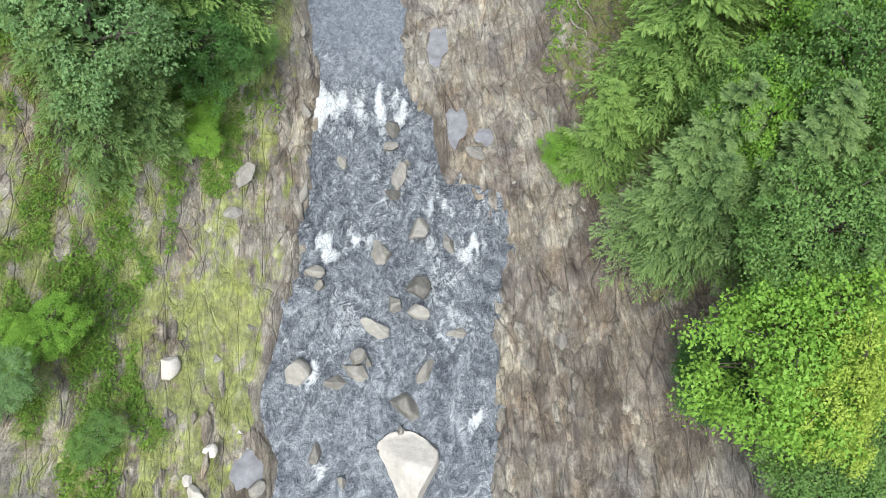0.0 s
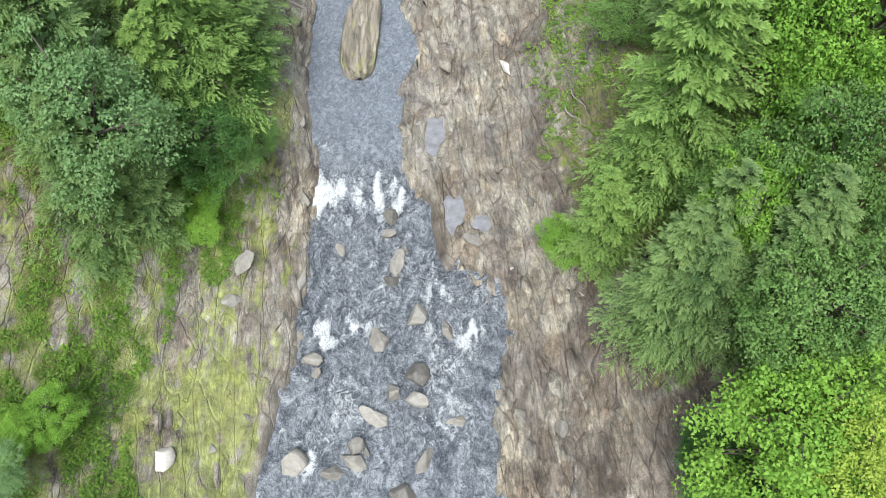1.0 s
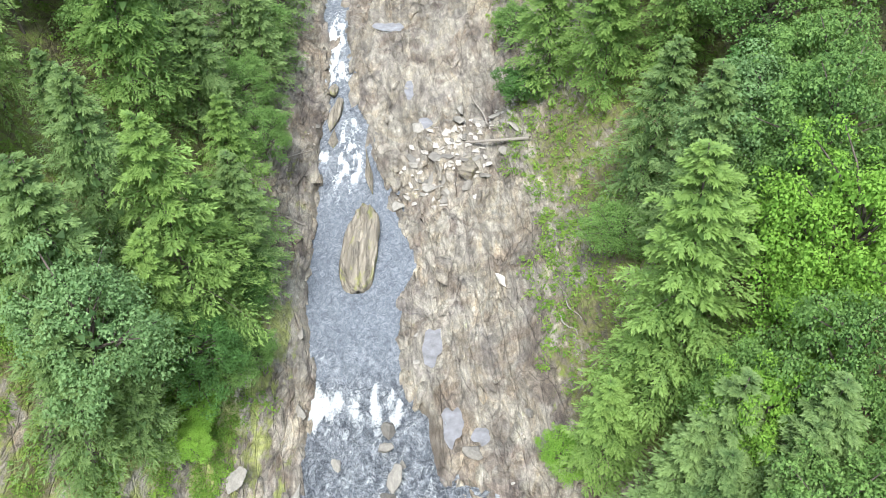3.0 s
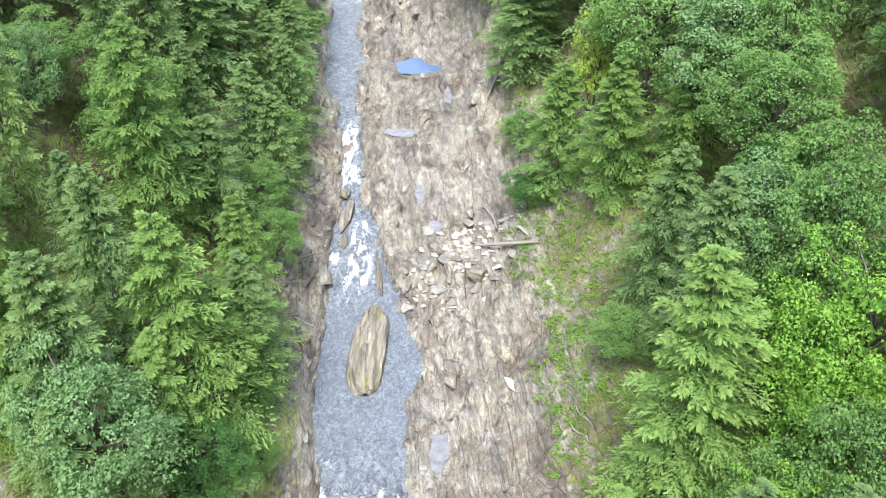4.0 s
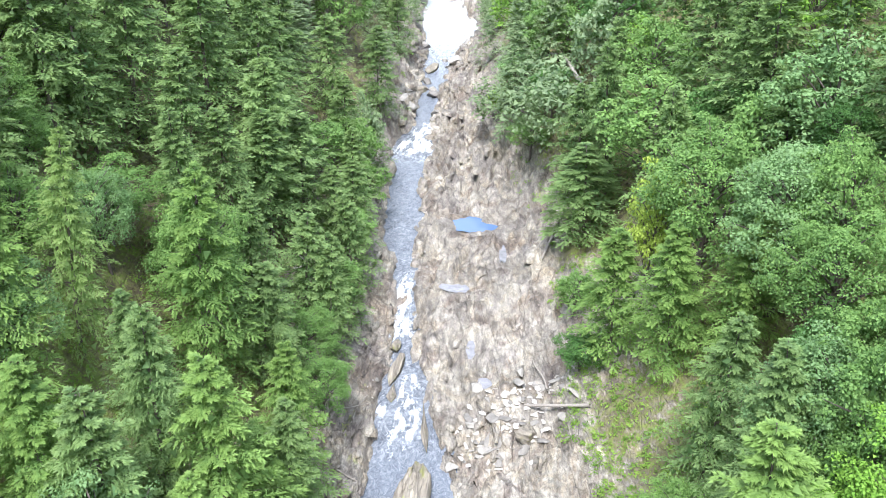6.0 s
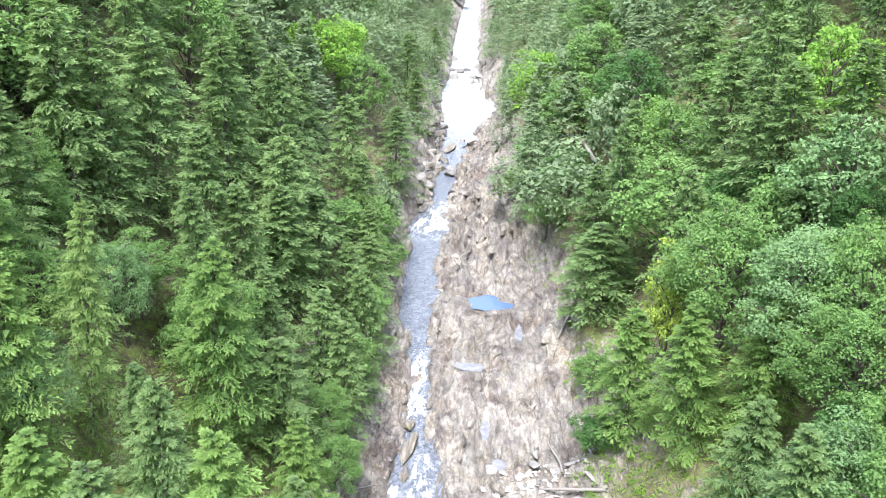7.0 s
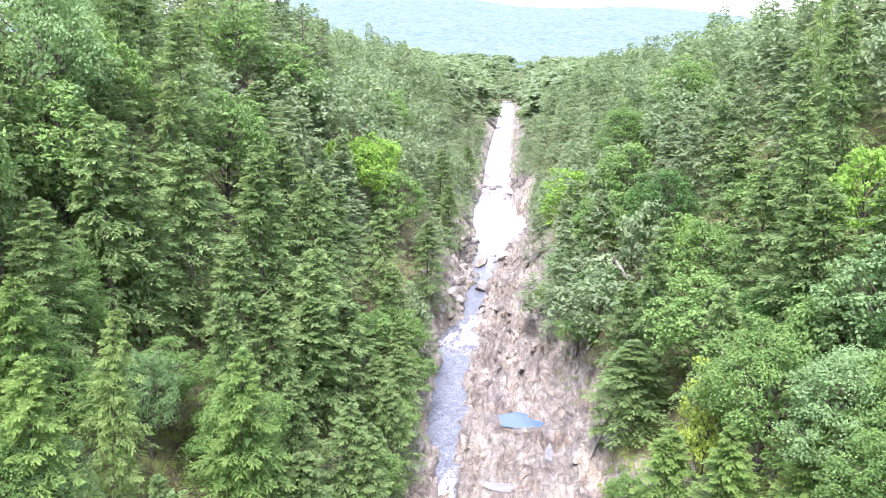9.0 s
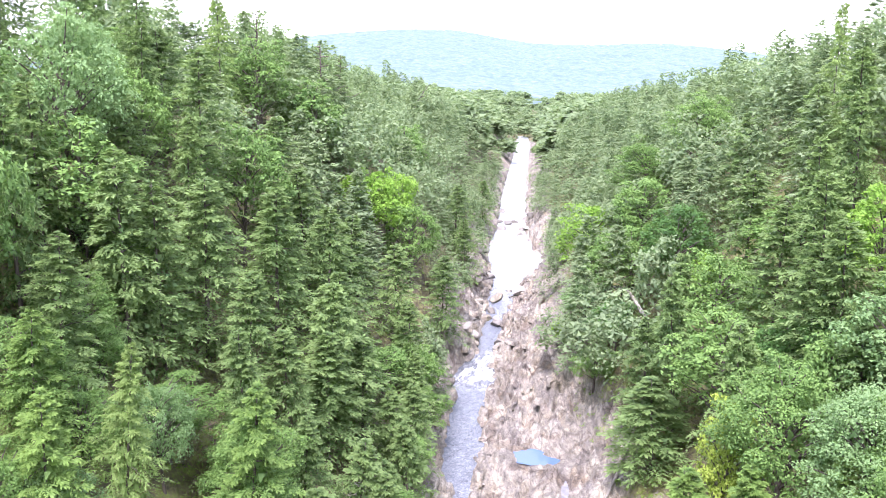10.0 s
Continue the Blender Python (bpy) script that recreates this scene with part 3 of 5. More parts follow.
def make_river():
    ys = steps((-80, 5, 4, 0.6), (5, 48, 0.16, 0.2), (48, 130, 0.22, 0.5), (130, 560, 0.6, 4))
    us = np.linspace(-0.12, 1.12, 86)
    y, u = np.meshgrid(ys, us, indexing="ij")
    a, b = along(LEFT, y), along(RIGHT, y)
    x = a + (b - a) * u
    rapid = along(((-80, 0.4), (5, 0.6), (14, 0.7), (22, 0.9), (30, 1), (37, 1), (39, 0.45), (43, 0.22), (57, 0.2), (60, 0.5), (76, 0.6), (86, 0.38), (117, 0.2), (121, 1), (135, 0.2), (150, 0.1), (200, 0.05), (215, 0.15), (300, 0.1), (600, 0.1)), y)
    bend = 1.3 * fbm(x * 0.4, y * 0.25, 3, 145)
    crest = 1 - np.abs(fbm(x * 0.75 + bend, y * 0.42 + 1.6 * bend, 4, 147)) * 2.6
    calm = smooth(-0.25, 0.35, fbm(x * 0.3, y * 0.2, 3, 149))
    # past y 125 the added white is sky glare painted like foam
    foam_glare = rapid * (0.06 + 0.22 * smooth(0.5, 0.98, crest) * calm + 0.1 * calm) + 0.12 * smooth(66, 78, y) * smooth(88, 82, y) + 0.34 * smooth(125, 200, y)
    for cy, x0, x1, half, power in CASCADES:
        over = y - cy + 1.1 * fbm(x * 0.7 + cy, y * 0.2, 3, 173)
        tongues = np.clip(0.5 + 1.5 * fbm(x * 1.5 + cy, y * 0.35, 4, 175), 0, 1.15)
        foam_glare = np.maximum(foam_glare, power * tongues * np.exp(-(over / half) ** 2) * smooth(x0 - 0.4, x0 + 0.4, x) * smooth(x1 + 0.4, x1 - 0.4, x))
    for fx, fy, rx, ry in FALLS:
        torn = np.clip(0.55 + 1.9 * fbm(x * 2.2 + fx, y * 0.8, 4, 171), 0, 1.3)
        foam_glare = np.maximum(foam_glare, np.clip(torn * np.exp(-((x - fx) / (1.2 * rx)) ** 2 - ((y - fy) / (1.25 * ry)) ** 2), 0, 0.56))
    wave = 0.2 * fbm(x * 0.9 + bend, y * 0.5 + bend, 4, 151) + 0.12 * crest + 0.05 * fbm(x * 3, y * 1.6, 2, 161)
    z = along(LEVEL, y) + wave * (0.25 + rapid) + 0.12 * foam_glare
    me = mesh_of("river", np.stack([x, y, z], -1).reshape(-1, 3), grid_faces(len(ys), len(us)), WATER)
    point_attribute(me, "foam_glare", foam_glare)
    point_attribute(me, "rapid", rapid)
    return tagged(new("river", me), "dark shallow mountain river with white rapids", "river", kind="structure")


make_river()


# ---- trees ----
def leaves(at, along_v, across_v, length, width):
    """Pointed leaves: a three-cornered blade each, along and across given unit ways."""
    n = len(at)
    L, W = np.broadcast_to(length, n)[:, None], np.broadcast_to(width, n)[:, None]
    v = np.stack([at + across_v * W / 2, at + along_v * L, at - across_v * W / 2 + along_v * W * 0.15], 1)
    return v.reshape(-1, 3), np.arange(3 * n).reshape(-1, 3)


def unit(v):
    return v / (np.linalg.norm(v, axis=-1, keepdims=True) + 1e-9)


def tube(path, radii, sides=6):
    """A tapered tube along a few points."""
    path = np.asarray(path, float)
    ahead = unit(np.gradient(path, axis=0))
    side = unit(np.cross(ahead, [0.3, 0.9, 0.31]))
    up = np.cross(side, ahead)
    a = np.linspace(0, 2 * np.pi, sides, endpoint=False)
    ring = np.cos(a)[None, :, None] * side[:, None] + np.sin(a)[None, :, None] * up[:, None]
    v = path[:, None] + ring * np.asarray(radii)[:, None, None]
    f = [(i * sides + j, i * sides + (j + 1) % sides, (i + 1) * sides + (j + 1) % sides, (i + 1) * sides + j) for i in range(len(path) - 1) for j in range(sides)]
    return v.reshape(-1, 3), np.array(f)


def joined(pieces):
    vs, fs, k = [], [], 0
    for v, f in pieces:
        vs.append(v)
        fs.append(f + k)
        k += len(v)
    return np.concatenate(vs), np.concatenate(fs)


def inner_mass(rng, count, low, tall, size, profile):
    """Broad foliage deep in a crown closes it to light; painted shade darkens it."""
    z = low + (0.86 - low) * rng.random(count)
    a = rng.uniform(0, 6.283, count)
    r = profile(z) * rng.uniform(0.15, 0.62, count)
    at = np.stack([r * np.cos(a), r * np.sin(a), z * tall], -1)
    out = np.stack([np.cos(a), np.sin(a), rng.normal(0.5, 0.4, count)], -1)
    nrm = unit(out + rng.normal(0, 0.4, (count, 3)))
    way = unit(np.cross(nrm, rng.normal(0, 1, (count, 3))))
    ln = size * rng.uniform(0.7, 1.4, count)
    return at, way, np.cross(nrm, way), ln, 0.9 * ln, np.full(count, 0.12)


def hemlock_shape(rng, boughs, sprays, tufts, blade, low=0.05, tall=3.2, mass=200):
    """A conifer of radius one: drooping boughs, flat fans of twigs on them, short tufts along each twig."""
    tilt = rng.normal(0, 0.012, 2)
    trunk = [tube([(tilt[0] * z * tall, tilt[1] * z * tall, z * tall) for z in np.linspace(-0.1, 0.985, 7)], np.linspace(0.05, 0.006, 7))]
    k = np.arange(boughs)
    zz = low + (0.985 - low) * ((k + 0.5) / boughs) ** 0.9
    az = k * 2.399963 + rng.normal(0, 0.4, boughs)
    taper = ((1 - zz) / (1 - low)) ** 0.72
    gaps = 1 + 0.16 * np.sin(az * 2 + zz * 9 + rng.uniform(0, 6)) + 0.12 * np.sin(az * 3 - zz * 14 + rng.uniform(0, 6))
    reach = (taper * rng.uniform(0.6, 1.12, boughs) * gaps + 0.03) * np.where(zz < 0.22, 0.72 + zz, 1)
    lift = 0.2 + 0.6 * zz + rng.normal(0, 0.12, boughs)
    drop = 0.6 - 0.1 * zz + rng.normal(0, 0.1, boughs)
    shape = (boughs, sprays, 2)
    bow = lambda v: np.broadcast_to(v[:, None, None], shape)
    t = 0.16 + 0.84 * (np.arange(sprays)[None, :, None] + rng.uniform(0, 1, shape)) / sprays
    re = bow(reach)
    rise = (bow(lift) * t - bow(drop) * t * t) * re * 0.6
    out = np.stack([np.cos(az), np.sin(az), 0 * az], -1)[:, None, None]
    sidev = np.stack([-np.sin(az), np.cos(az), 0 * az], -1)[:, None, None]
    up = np.array([0, 0, 1.0])
    start = out * (re * t)[..., None] + up * (bow(zz) * tall + rise)[..., None]
    sign = np.array([-1.0, 1.0])[None, None, :]
    turn = rng.uniform(0.5, 1.05, shape) * (1.1 - 0.5 * t)
    slope = bow(lift) * 0.6 - 1.2 * bow(drop) * t
    way = out * np.cos(turn)[..., None] + sidev * (sign * np.sin(turn))[..., None] + up * (0.4 * slope + rng.normal(-0.05, 0.13, shape))[..., None]
    way = unit(way)
    length = re * (0.46 * (1 - t) ** 0.8 + 0.06) * rng.uniform(0.75, 1.25, shape) + 0.02
    # short blades to both sides of every twig, the last one at its tip
    full = shape + (tufts,)
    s = (np.arange(tufts) + rng.uniform(0.2, 1, full)) / tufts
    at = start[..., None, :] + way[..., None, :] * (length[..., None] * s)[..., None]
    at = at - up * (0.12 * length[..., None] * s * s)[..., None]
    flat = unit(np.cross(np.broadcast_to(way[..., None, :], full + (3,)), up + rng.normal(0, 0.28, full + (3,))))
    yaw = np.where(np.arange(tufts) % 2 == 0, 1, -1) * rng.uniform(0.4, 1.25, full) * (1.15 - s)
    ahead = unit(way[..., None, :] * np.cos(yaw)[..., None] + flat * np.sin(yaw)[..., None] + up * rng.normal(-0.03, 0.2, full)[..., None])
    across = unit(np.cross(ahead, np.cross(flat, way[..., None, :]) + rng.normal(0, 0.2, full + (3,))))
    ln = blade * rng.uniform(0.7, 1.35, full)
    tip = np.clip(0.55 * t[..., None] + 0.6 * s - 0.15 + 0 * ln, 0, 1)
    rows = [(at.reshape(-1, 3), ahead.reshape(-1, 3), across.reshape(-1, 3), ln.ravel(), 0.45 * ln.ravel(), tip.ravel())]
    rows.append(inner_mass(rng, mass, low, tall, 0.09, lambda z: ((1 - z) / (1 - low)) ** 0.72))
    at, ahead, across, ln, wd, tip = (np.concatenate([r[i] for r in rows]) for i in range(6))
    v, f = leaves(at, ahead, across, ln, wd)
    tips = np.clip(np.repeat(tip, 3) + np.tile([-0.1, 0.2, -0.1], len(tip)), 0, 1)
    for i in range(0, boughs, 11):
        ts = np.linspace(0, 0.7, 4)
        pts = out[i, 0, 0] * (reach[i] * ts)[:, None] + np.stack([0 * ts, 0 * ts, zz[i] * tall + (lift[i] * ts - drop[i] * ts**2) * reach[i] * 0.6 - 0.012], -1)
        trunk.append(tube(pts, np.linspace(0.012, 0.003, 4), 4))
    return joined(trunk), (v, f), tips, tall


def broadleaf_shape(rng, clumps, per, size, low=0.24, tall=2.5, mass=150):
    """A broadleaved tree of crown radius one: trunk, limbs, and flat tufts of leaves in tiers."""
    bend = rng.normal(0, 0.05, 2)
    top = 0.72
    trunk = [tube(np.array([(bend[0] * z * tall, bend[1] * z * tall, z * tall) for z in np.linspace(-0.12, top, 6)]), np.linspace(0.06, 0.02, 6))]
    k = np.arange(clumps)
    zf = 1 - 1.65 * (k + 0.5) / clumps
    az = k * 2.399963 + rng.normal(0, 0.5, clumps)
    ring = np.sqrt(np.clip(1 - zf**2, 0, 1))
    lobes = 1 + 0.17 * np.sin(az * 2 + rng.uniform(0, 6)) + 0.14 * np.sin(az * 3 + zf * 4 + rng.uniform(0, 6)) + 0.08 * np.sin(az * 5 - zf * 7)
    depth = rng.uniform(0.45, 1, clumps) ** 0.5 * 0.92 * lobes
    half = (1 - low) / 2 * tall
    c = np.stack([ring * np.cos(az) * depth, ring * np.sin(az) * depth, low * tall + half + zf * half * 0.9 * depth], -1)
    r = rng.uniform(0.08, 0.2, clumps) * (150 / clumps) ** 0.3
    at, ahead, across, length, tip = [], [], [], [], []
    for i in range(clumps):
        m = max(6, int(per * (r[i] / 0.14) ** 2))
        d = unit(rng.normal(0, 1, (m, 3)) + (0, 0, 0.45))
        shell = rng.uniform(0.25, 1.15, m) ** 0.7
        stretch = np.array([rng.uniform(1.0, 1.5), rng.uniform(1.0, 1.5), rng.uniform(0.45, 0.75)])
        p = c[i] + d * (shell * r[i])[:, None] * stretch - (0, 0, 0.35) * (shell**2 * r[i])[:, None]
        nrm = unit(0.6 * d + np.array([0, 0, 0.9]) + rng.normal(0, 0.5, (m, 3)))
        way = unit(np.cross(nrm, rng.normal(0, 1, (m, 3))))
        at.append(p)
        ahead.append(way)
        across.append(np.cross(nrm, way))
        length.append(size * rng.uniform(0.65, 1.35, m))
        # outer and upper leaves lighter: the crown's shading is set in their colour
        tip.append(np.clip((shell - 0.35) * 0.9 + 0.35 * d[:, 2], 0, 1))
        if i % 4 == 0:
            z0 = np.clip(c[i][2] / tall - 0.22, 0.15, top) * tall
            a = np.array([bend[0] * z0, bend[1] * z0, z0])
            trunk.append(tube([a, (a + c[i]) / 2 + (0, 0, 0.05), c[i]], (0.022, 0.012, 0.004), 4))
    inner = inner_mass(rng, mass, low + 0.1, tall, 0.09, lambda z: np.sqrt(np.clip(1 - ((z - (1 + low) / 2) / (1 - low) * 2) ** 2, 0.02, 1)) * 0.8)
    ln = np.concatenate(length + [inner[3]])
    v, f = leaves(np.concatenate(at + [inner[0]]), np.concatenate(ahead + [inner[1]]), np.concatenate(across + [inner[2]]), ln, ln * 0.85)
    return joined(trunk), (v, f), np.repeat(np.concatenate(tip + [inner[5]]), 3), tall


def make_tree(name, shape, mat, label, category):
    """One tree at the origin: an Empty with trunk and crown under it."""
    root = tagged(new(name), label, category)
    root.empty_display_size = 0.3
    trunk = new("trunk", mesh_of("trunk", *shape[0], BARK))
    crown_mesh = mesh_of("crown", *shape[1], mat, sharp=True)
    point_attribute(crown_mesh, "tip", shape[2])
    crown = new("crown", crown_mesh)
    trunk.parent = crown.parent = root
    return root, shape[3]


rng = np.random.default_rng(7)
KINDS = {}
HEM_LABEL, MAP_LABEL = "tall green hemlock with drooping feathery boughs", "leafy green maple with a full rounded crown"


def kinds(key, name, label, category, mat, shapes):
    KINDS[key] = [make_tree(name, s, mat, label, category) for s in shapes]


hem_near = [hemlock_shape(rng, b, 10, 8, 0.043, 0.04, t, 500) for b, t in ((140, 3.1), (132, 2.7), (146, 3.3), (126, 2.4))]
hem_mid = [hemlock_shape(rng, b, 7, 6, 0.064, 0.03, t, 240) for b, t in ((125, 2.6), (135, 3.0), (115, 2.3), (130, 2.8))]
leaf_near = [broadleaf_shape(rng, n_, 105, 0.036, 0.2, t, 300) for n_, t in ((180, 2.3), (165, 2.7), (190, 2.0), (170, 2.5))]
leaf_mid = [broadleaf_shape(rng, 115, 42, 0.068, 0.18, t, 160) for t in (2.2, 2.6, 2.9)]
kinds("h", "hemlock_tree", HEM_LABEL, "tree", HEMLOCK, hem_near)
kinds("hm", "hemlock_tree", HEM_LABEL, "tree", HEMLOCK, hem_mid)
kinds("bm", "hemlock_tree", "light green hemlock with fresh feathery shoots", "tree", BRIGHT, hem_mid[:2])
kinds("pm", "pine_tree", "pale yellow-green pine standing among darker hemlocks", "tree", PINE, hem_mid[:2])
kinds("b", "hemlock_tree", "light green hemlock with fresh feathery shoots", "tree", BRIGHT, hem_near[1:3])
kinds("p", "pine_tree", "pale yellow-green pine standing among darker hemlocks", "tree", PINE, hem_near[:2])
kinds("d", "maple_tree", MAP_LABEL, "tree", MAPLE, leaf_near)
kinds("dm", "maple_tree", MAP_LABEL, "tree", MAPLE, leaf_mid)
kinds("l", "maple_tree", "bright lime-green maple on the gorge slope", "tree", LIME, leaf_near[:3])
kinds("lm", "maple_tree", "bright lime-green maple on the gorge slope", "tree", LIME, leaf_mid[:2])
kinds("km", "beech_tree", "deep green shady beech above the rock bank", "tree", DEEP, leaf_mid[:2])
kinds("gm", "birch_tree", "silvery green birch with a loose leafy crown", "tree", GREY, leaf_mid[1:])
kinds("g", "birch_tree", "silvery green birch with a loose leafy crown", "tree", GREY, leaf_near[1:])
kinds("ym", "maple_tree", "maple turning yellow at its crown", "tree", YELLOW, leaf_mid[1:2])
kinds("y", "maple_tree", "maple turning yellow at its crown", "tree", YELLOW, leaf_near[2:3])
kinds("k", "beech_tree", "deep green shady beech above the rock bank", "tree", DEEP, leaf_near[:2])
USED = {}


def plant(key, x, y, h, r):
    if not (8 < y < 62 and -36 < x < 32) and r < 6 and key + "m" in KINDS:
        key += "m"
    r = min(r, 5.2) if y < 62 else min(r, 7.5)
    if key in ("hm", "bm"):
        r *= 1.14
    pool = KINDS[key]
    which = rng.integers(len(pool))
    tree, tall = pool[which]
    z = float(ground(np.array([x]), np.array([y]))[0]) - 0.15
    m = pose(x, y, z, rng.normal(0, 2.5), rng.normal(0, 2.5), rng.uniform(0, 360)) @ Matrix.Diagonal((r, r, h / tall, 1))
    if (key, which) in USED:
        own = tree.scale
        copy_thing(tree, m @ Matrix.Diagonal((1 / own.x, 1 / own.y, 1 / own.z, 1)))
    else:
        USED[key, which] = True
        tree.matrix_basis = m


# standing trees: x, y, height, crown radius
BRIGHT_HEMLOCKS = ((-27.0, 39.2, 13, 3.8), (-31.4, 44.6, 12, 3.8), (-21.2, 52.4, 18, 5.2), (-14.2, 49.4, 13, 3.8), (-14.0, 41.7, 12, 3.6), (13.6, 30.7, 19, 5.5), (12.3, 30.8, 13, 4.2), (9.9, 29.1, 10, 3.2), (-15.3, 38.8, 17, 5.2), (-16.5, 34.7, 11, 3.4), (-22.9, 33.7, 12, 4), (9.5, 62.4, 11, 3.8), (13.1, 57.1, 12, 4.2), (16.7, 53.9, 12, 4),)
HEMLOCKS_A = ((12.7, 22.6, 14, 4.2), (16.2, 21.5, 13, 4), (11.6, 22.4, 12, 3.8), (13.5, 44.5, 13, 4), (14.8, 39.6, 11, 3.3), (15.6, 38, 14, 4), (12.8, 21.8, 11, 3.2), (15.6, 20.4, 12, 3.8), (19.6, 17.5, 12, 3.6), (-13.2, 43.6, 13, 3.8), (-19.2, 33.1, 15, 4.5), (-19.1, 38.9, 15, 4), (-19.2, 27.5, 12, 4), (-16.8, 29.5, 9, 3), (-32.1, 71.7, 17, 5), (-28.5, 79.9, 17, 5), (-27.2, 68.3, 14, 4), (-22.5, 77.6, 15, 5), (-26.1, 97.3, 15, 4.5), (-22.3, 109.8, 14, 4.5), (-18.6, 124.3, 13, 4),)
HEMLOCKS_B = ((-19.1, 99.9, 12, 4), (-19.7, 79.2, 12, 3.8), (-34.4, 62.1, 17, 4.5), (-32.7, 64.6, 17, 4), (-16.5, 79.3, 10, 3.2), (-17.4, 67.6, 11, 3.4), (-20.4, 61.9, 11, 3.5), (-22, 44.1, 11, 3), (-23.3, 68.5, 12, 3.6), (-30.1, 96.5, 16, 4.5), (-22.5, 164.9, 13, 4.5), (-19.4, 157.1, 12, 3.5), (-23, 220.2, 12, 4), (19.1, 84.6, 16, 4.8), (20, 75.4, 15, 4), (22.4, 73.1, 16, 4.8), (19.3, 100.7, 16, 5), (22.3, 79.7, 17, 4.5), (21.8, 64.4, 11, 3.5), (-36.1, 65.1, 16, 5), (-38.3, 85.2, 19, 5), (-35.1, 98, 16, 5),)
HEMLOCKS_C = ((-14.9, 65.7, 11, 3.0), (-14.3, 77.1, 11, 3.0), (-14.6, 71.2, 10, 3.0), (-15.6, 85.0, 10, 3.0), (-16.8, 90.4, 11, 3.2), (27.3, 108.5, 16, 5), (30.2, 101, 19, 5), (22, 119.1, 15, 5),)
LIME_MAPLES = ((19.4, 30.1, 15, 4.3), (18.3, 28.3, 13, 3.4), (15.2, 22.8, 13, 2.8), (7.7, 29.9, 3.5, 1.7), (16.0, 13.4, 11, 4.7), (-14.7, 32.6, 3, 1.7), (-15, 30.3, 2.5, 1.5), (-27.8, 130, 15, 4.5), (-37.9, 67.7, 8, 2.8), (-20.2, 16.8, 3.5, 1.8), (-21.3, 15.2, 3, 1.8), (-0.7, 124, 5, 2.2), (3.0, 138.0, 15, 5.6), (15.8, 103.2, 9, 2.3), (26.8, 79, 14, 4), (-30.1, 124.5, 14, 4.5),)
MAPLES_A = ((14.8, 26.2, 12, 2.8), (18.2, 24.1, 13, 3.5), (16.9, 18.6, 12, 3.5), (11.7, 41.8, 5, 2.3), (19.9, 36.3, 13, 4), (18.6, 35.1, 13, 3.4), (16.8, 8.1, 5, 3), (18.3, 10.1, 5, 2.5), (-13.6, 35.4, 6, 2.6), (-12.2, 37.5, 3.5, 1.8), (-17.9, 12, 2, 1.4), (-35.5, 56.8, 8, 3), (-33.7, 56.4, 7, 2.6), (-18.2, 99.8, 9, 3), (-15.5, 70.9, 7, 2.8), (-24.3, 128.6, 14, 4), (15.6, 61.8, 15, 5.3), (7.3, 71.9, 5, 2.2), (21.5, 52.5, 13, 4), (11.3, 98.6, 9, 3),)
MAPLES_B = ((-28.6, 37.6, 9, 3.0), (-33.4, 47.6, 9, 3.4), (-30.4, 48.8, 8, 3.0), (-15.9, 61.4, 7, 2.6), (-13.9, 57.4, 8, 2.8), (-15.3, 81.0, 7, 2.6), (-16.2, 97.0, 7, 2.6), (3.5, 106.8, 6, 2.8), (8.1, 118.1, 14, 5), (10.2, 131.6, 14, 5), (20, 45.8, 12, 4), (20.5, 40.6, 11, 3.6), (-40.2, 65.8, 15, 5.5), (-45.7, 121.4, 17, 5), (-39.4, 127.5, 16, 5), (-32.4, 166.1, 15, 5), (11.8, 148.2, 15, 6), (20.1, 146.7, 15, 6),)
BIRCHES = ((17.2, 38.1, 13, 4), (-18, 30.1, 14, 4.3), (-21.4, 13.2, 3, 1.9), (-28.3, 54.8, 9, 2.5), (-39.4, 64.4, 12, 3.5), (-26.7, 39.7, 9, 2.5), (24, 64.5, 14, 4.2), (19.4, 55.1, 14, 4.5), (15.3, 84.1, 8, 3), (2.7, 124.1, 9, 4), (-43.7, 69.2, 19, 6),)
YELLOWING = ((16.4, 11.4, 10.6, 2.9), (12.2, 65.5, 14.2, 2.4),)
BEECHES = ((13.6, 14.4, 3.5, 2.4), (-13.2, 42.7, 6, 2.6), (-14.8, 33.9, 8, 3), (7.2, 62.3, 4, 2.2), (13.6, 110.3, 14, 5), (18.9, 77.5, 9, 3), (21.3, 74.4, 9, 3), (24.4, 61.5, 9, 3), (18.9, 43.2, 9, 3), (6.1, 109.8, 8, 3.2),)
PINES = ((29.7, 111.4, 22, 3.0), (-46.9, 112.0, 21, 3.6), (-26.9, 46.3, 15, 3.2),)
TALL = []
for key, group in (("b", BRIGHT_HEMLOCKS), ("h", HEMLOCKS_A), ("h", HEMLOCKS_B), ("h", HEMLOCKS_C), ("l", LIME_MAPLES), ("d", MAPLES_A), ("d", MAPLES_B), ("g", BIRCHES), ("y", YELLOWING), ("k", BEECHES), ("p", PINES)):
    for x, y, h, r in group:
        plant(key, x, y, h, r)
        TALL.append((x, y, r))


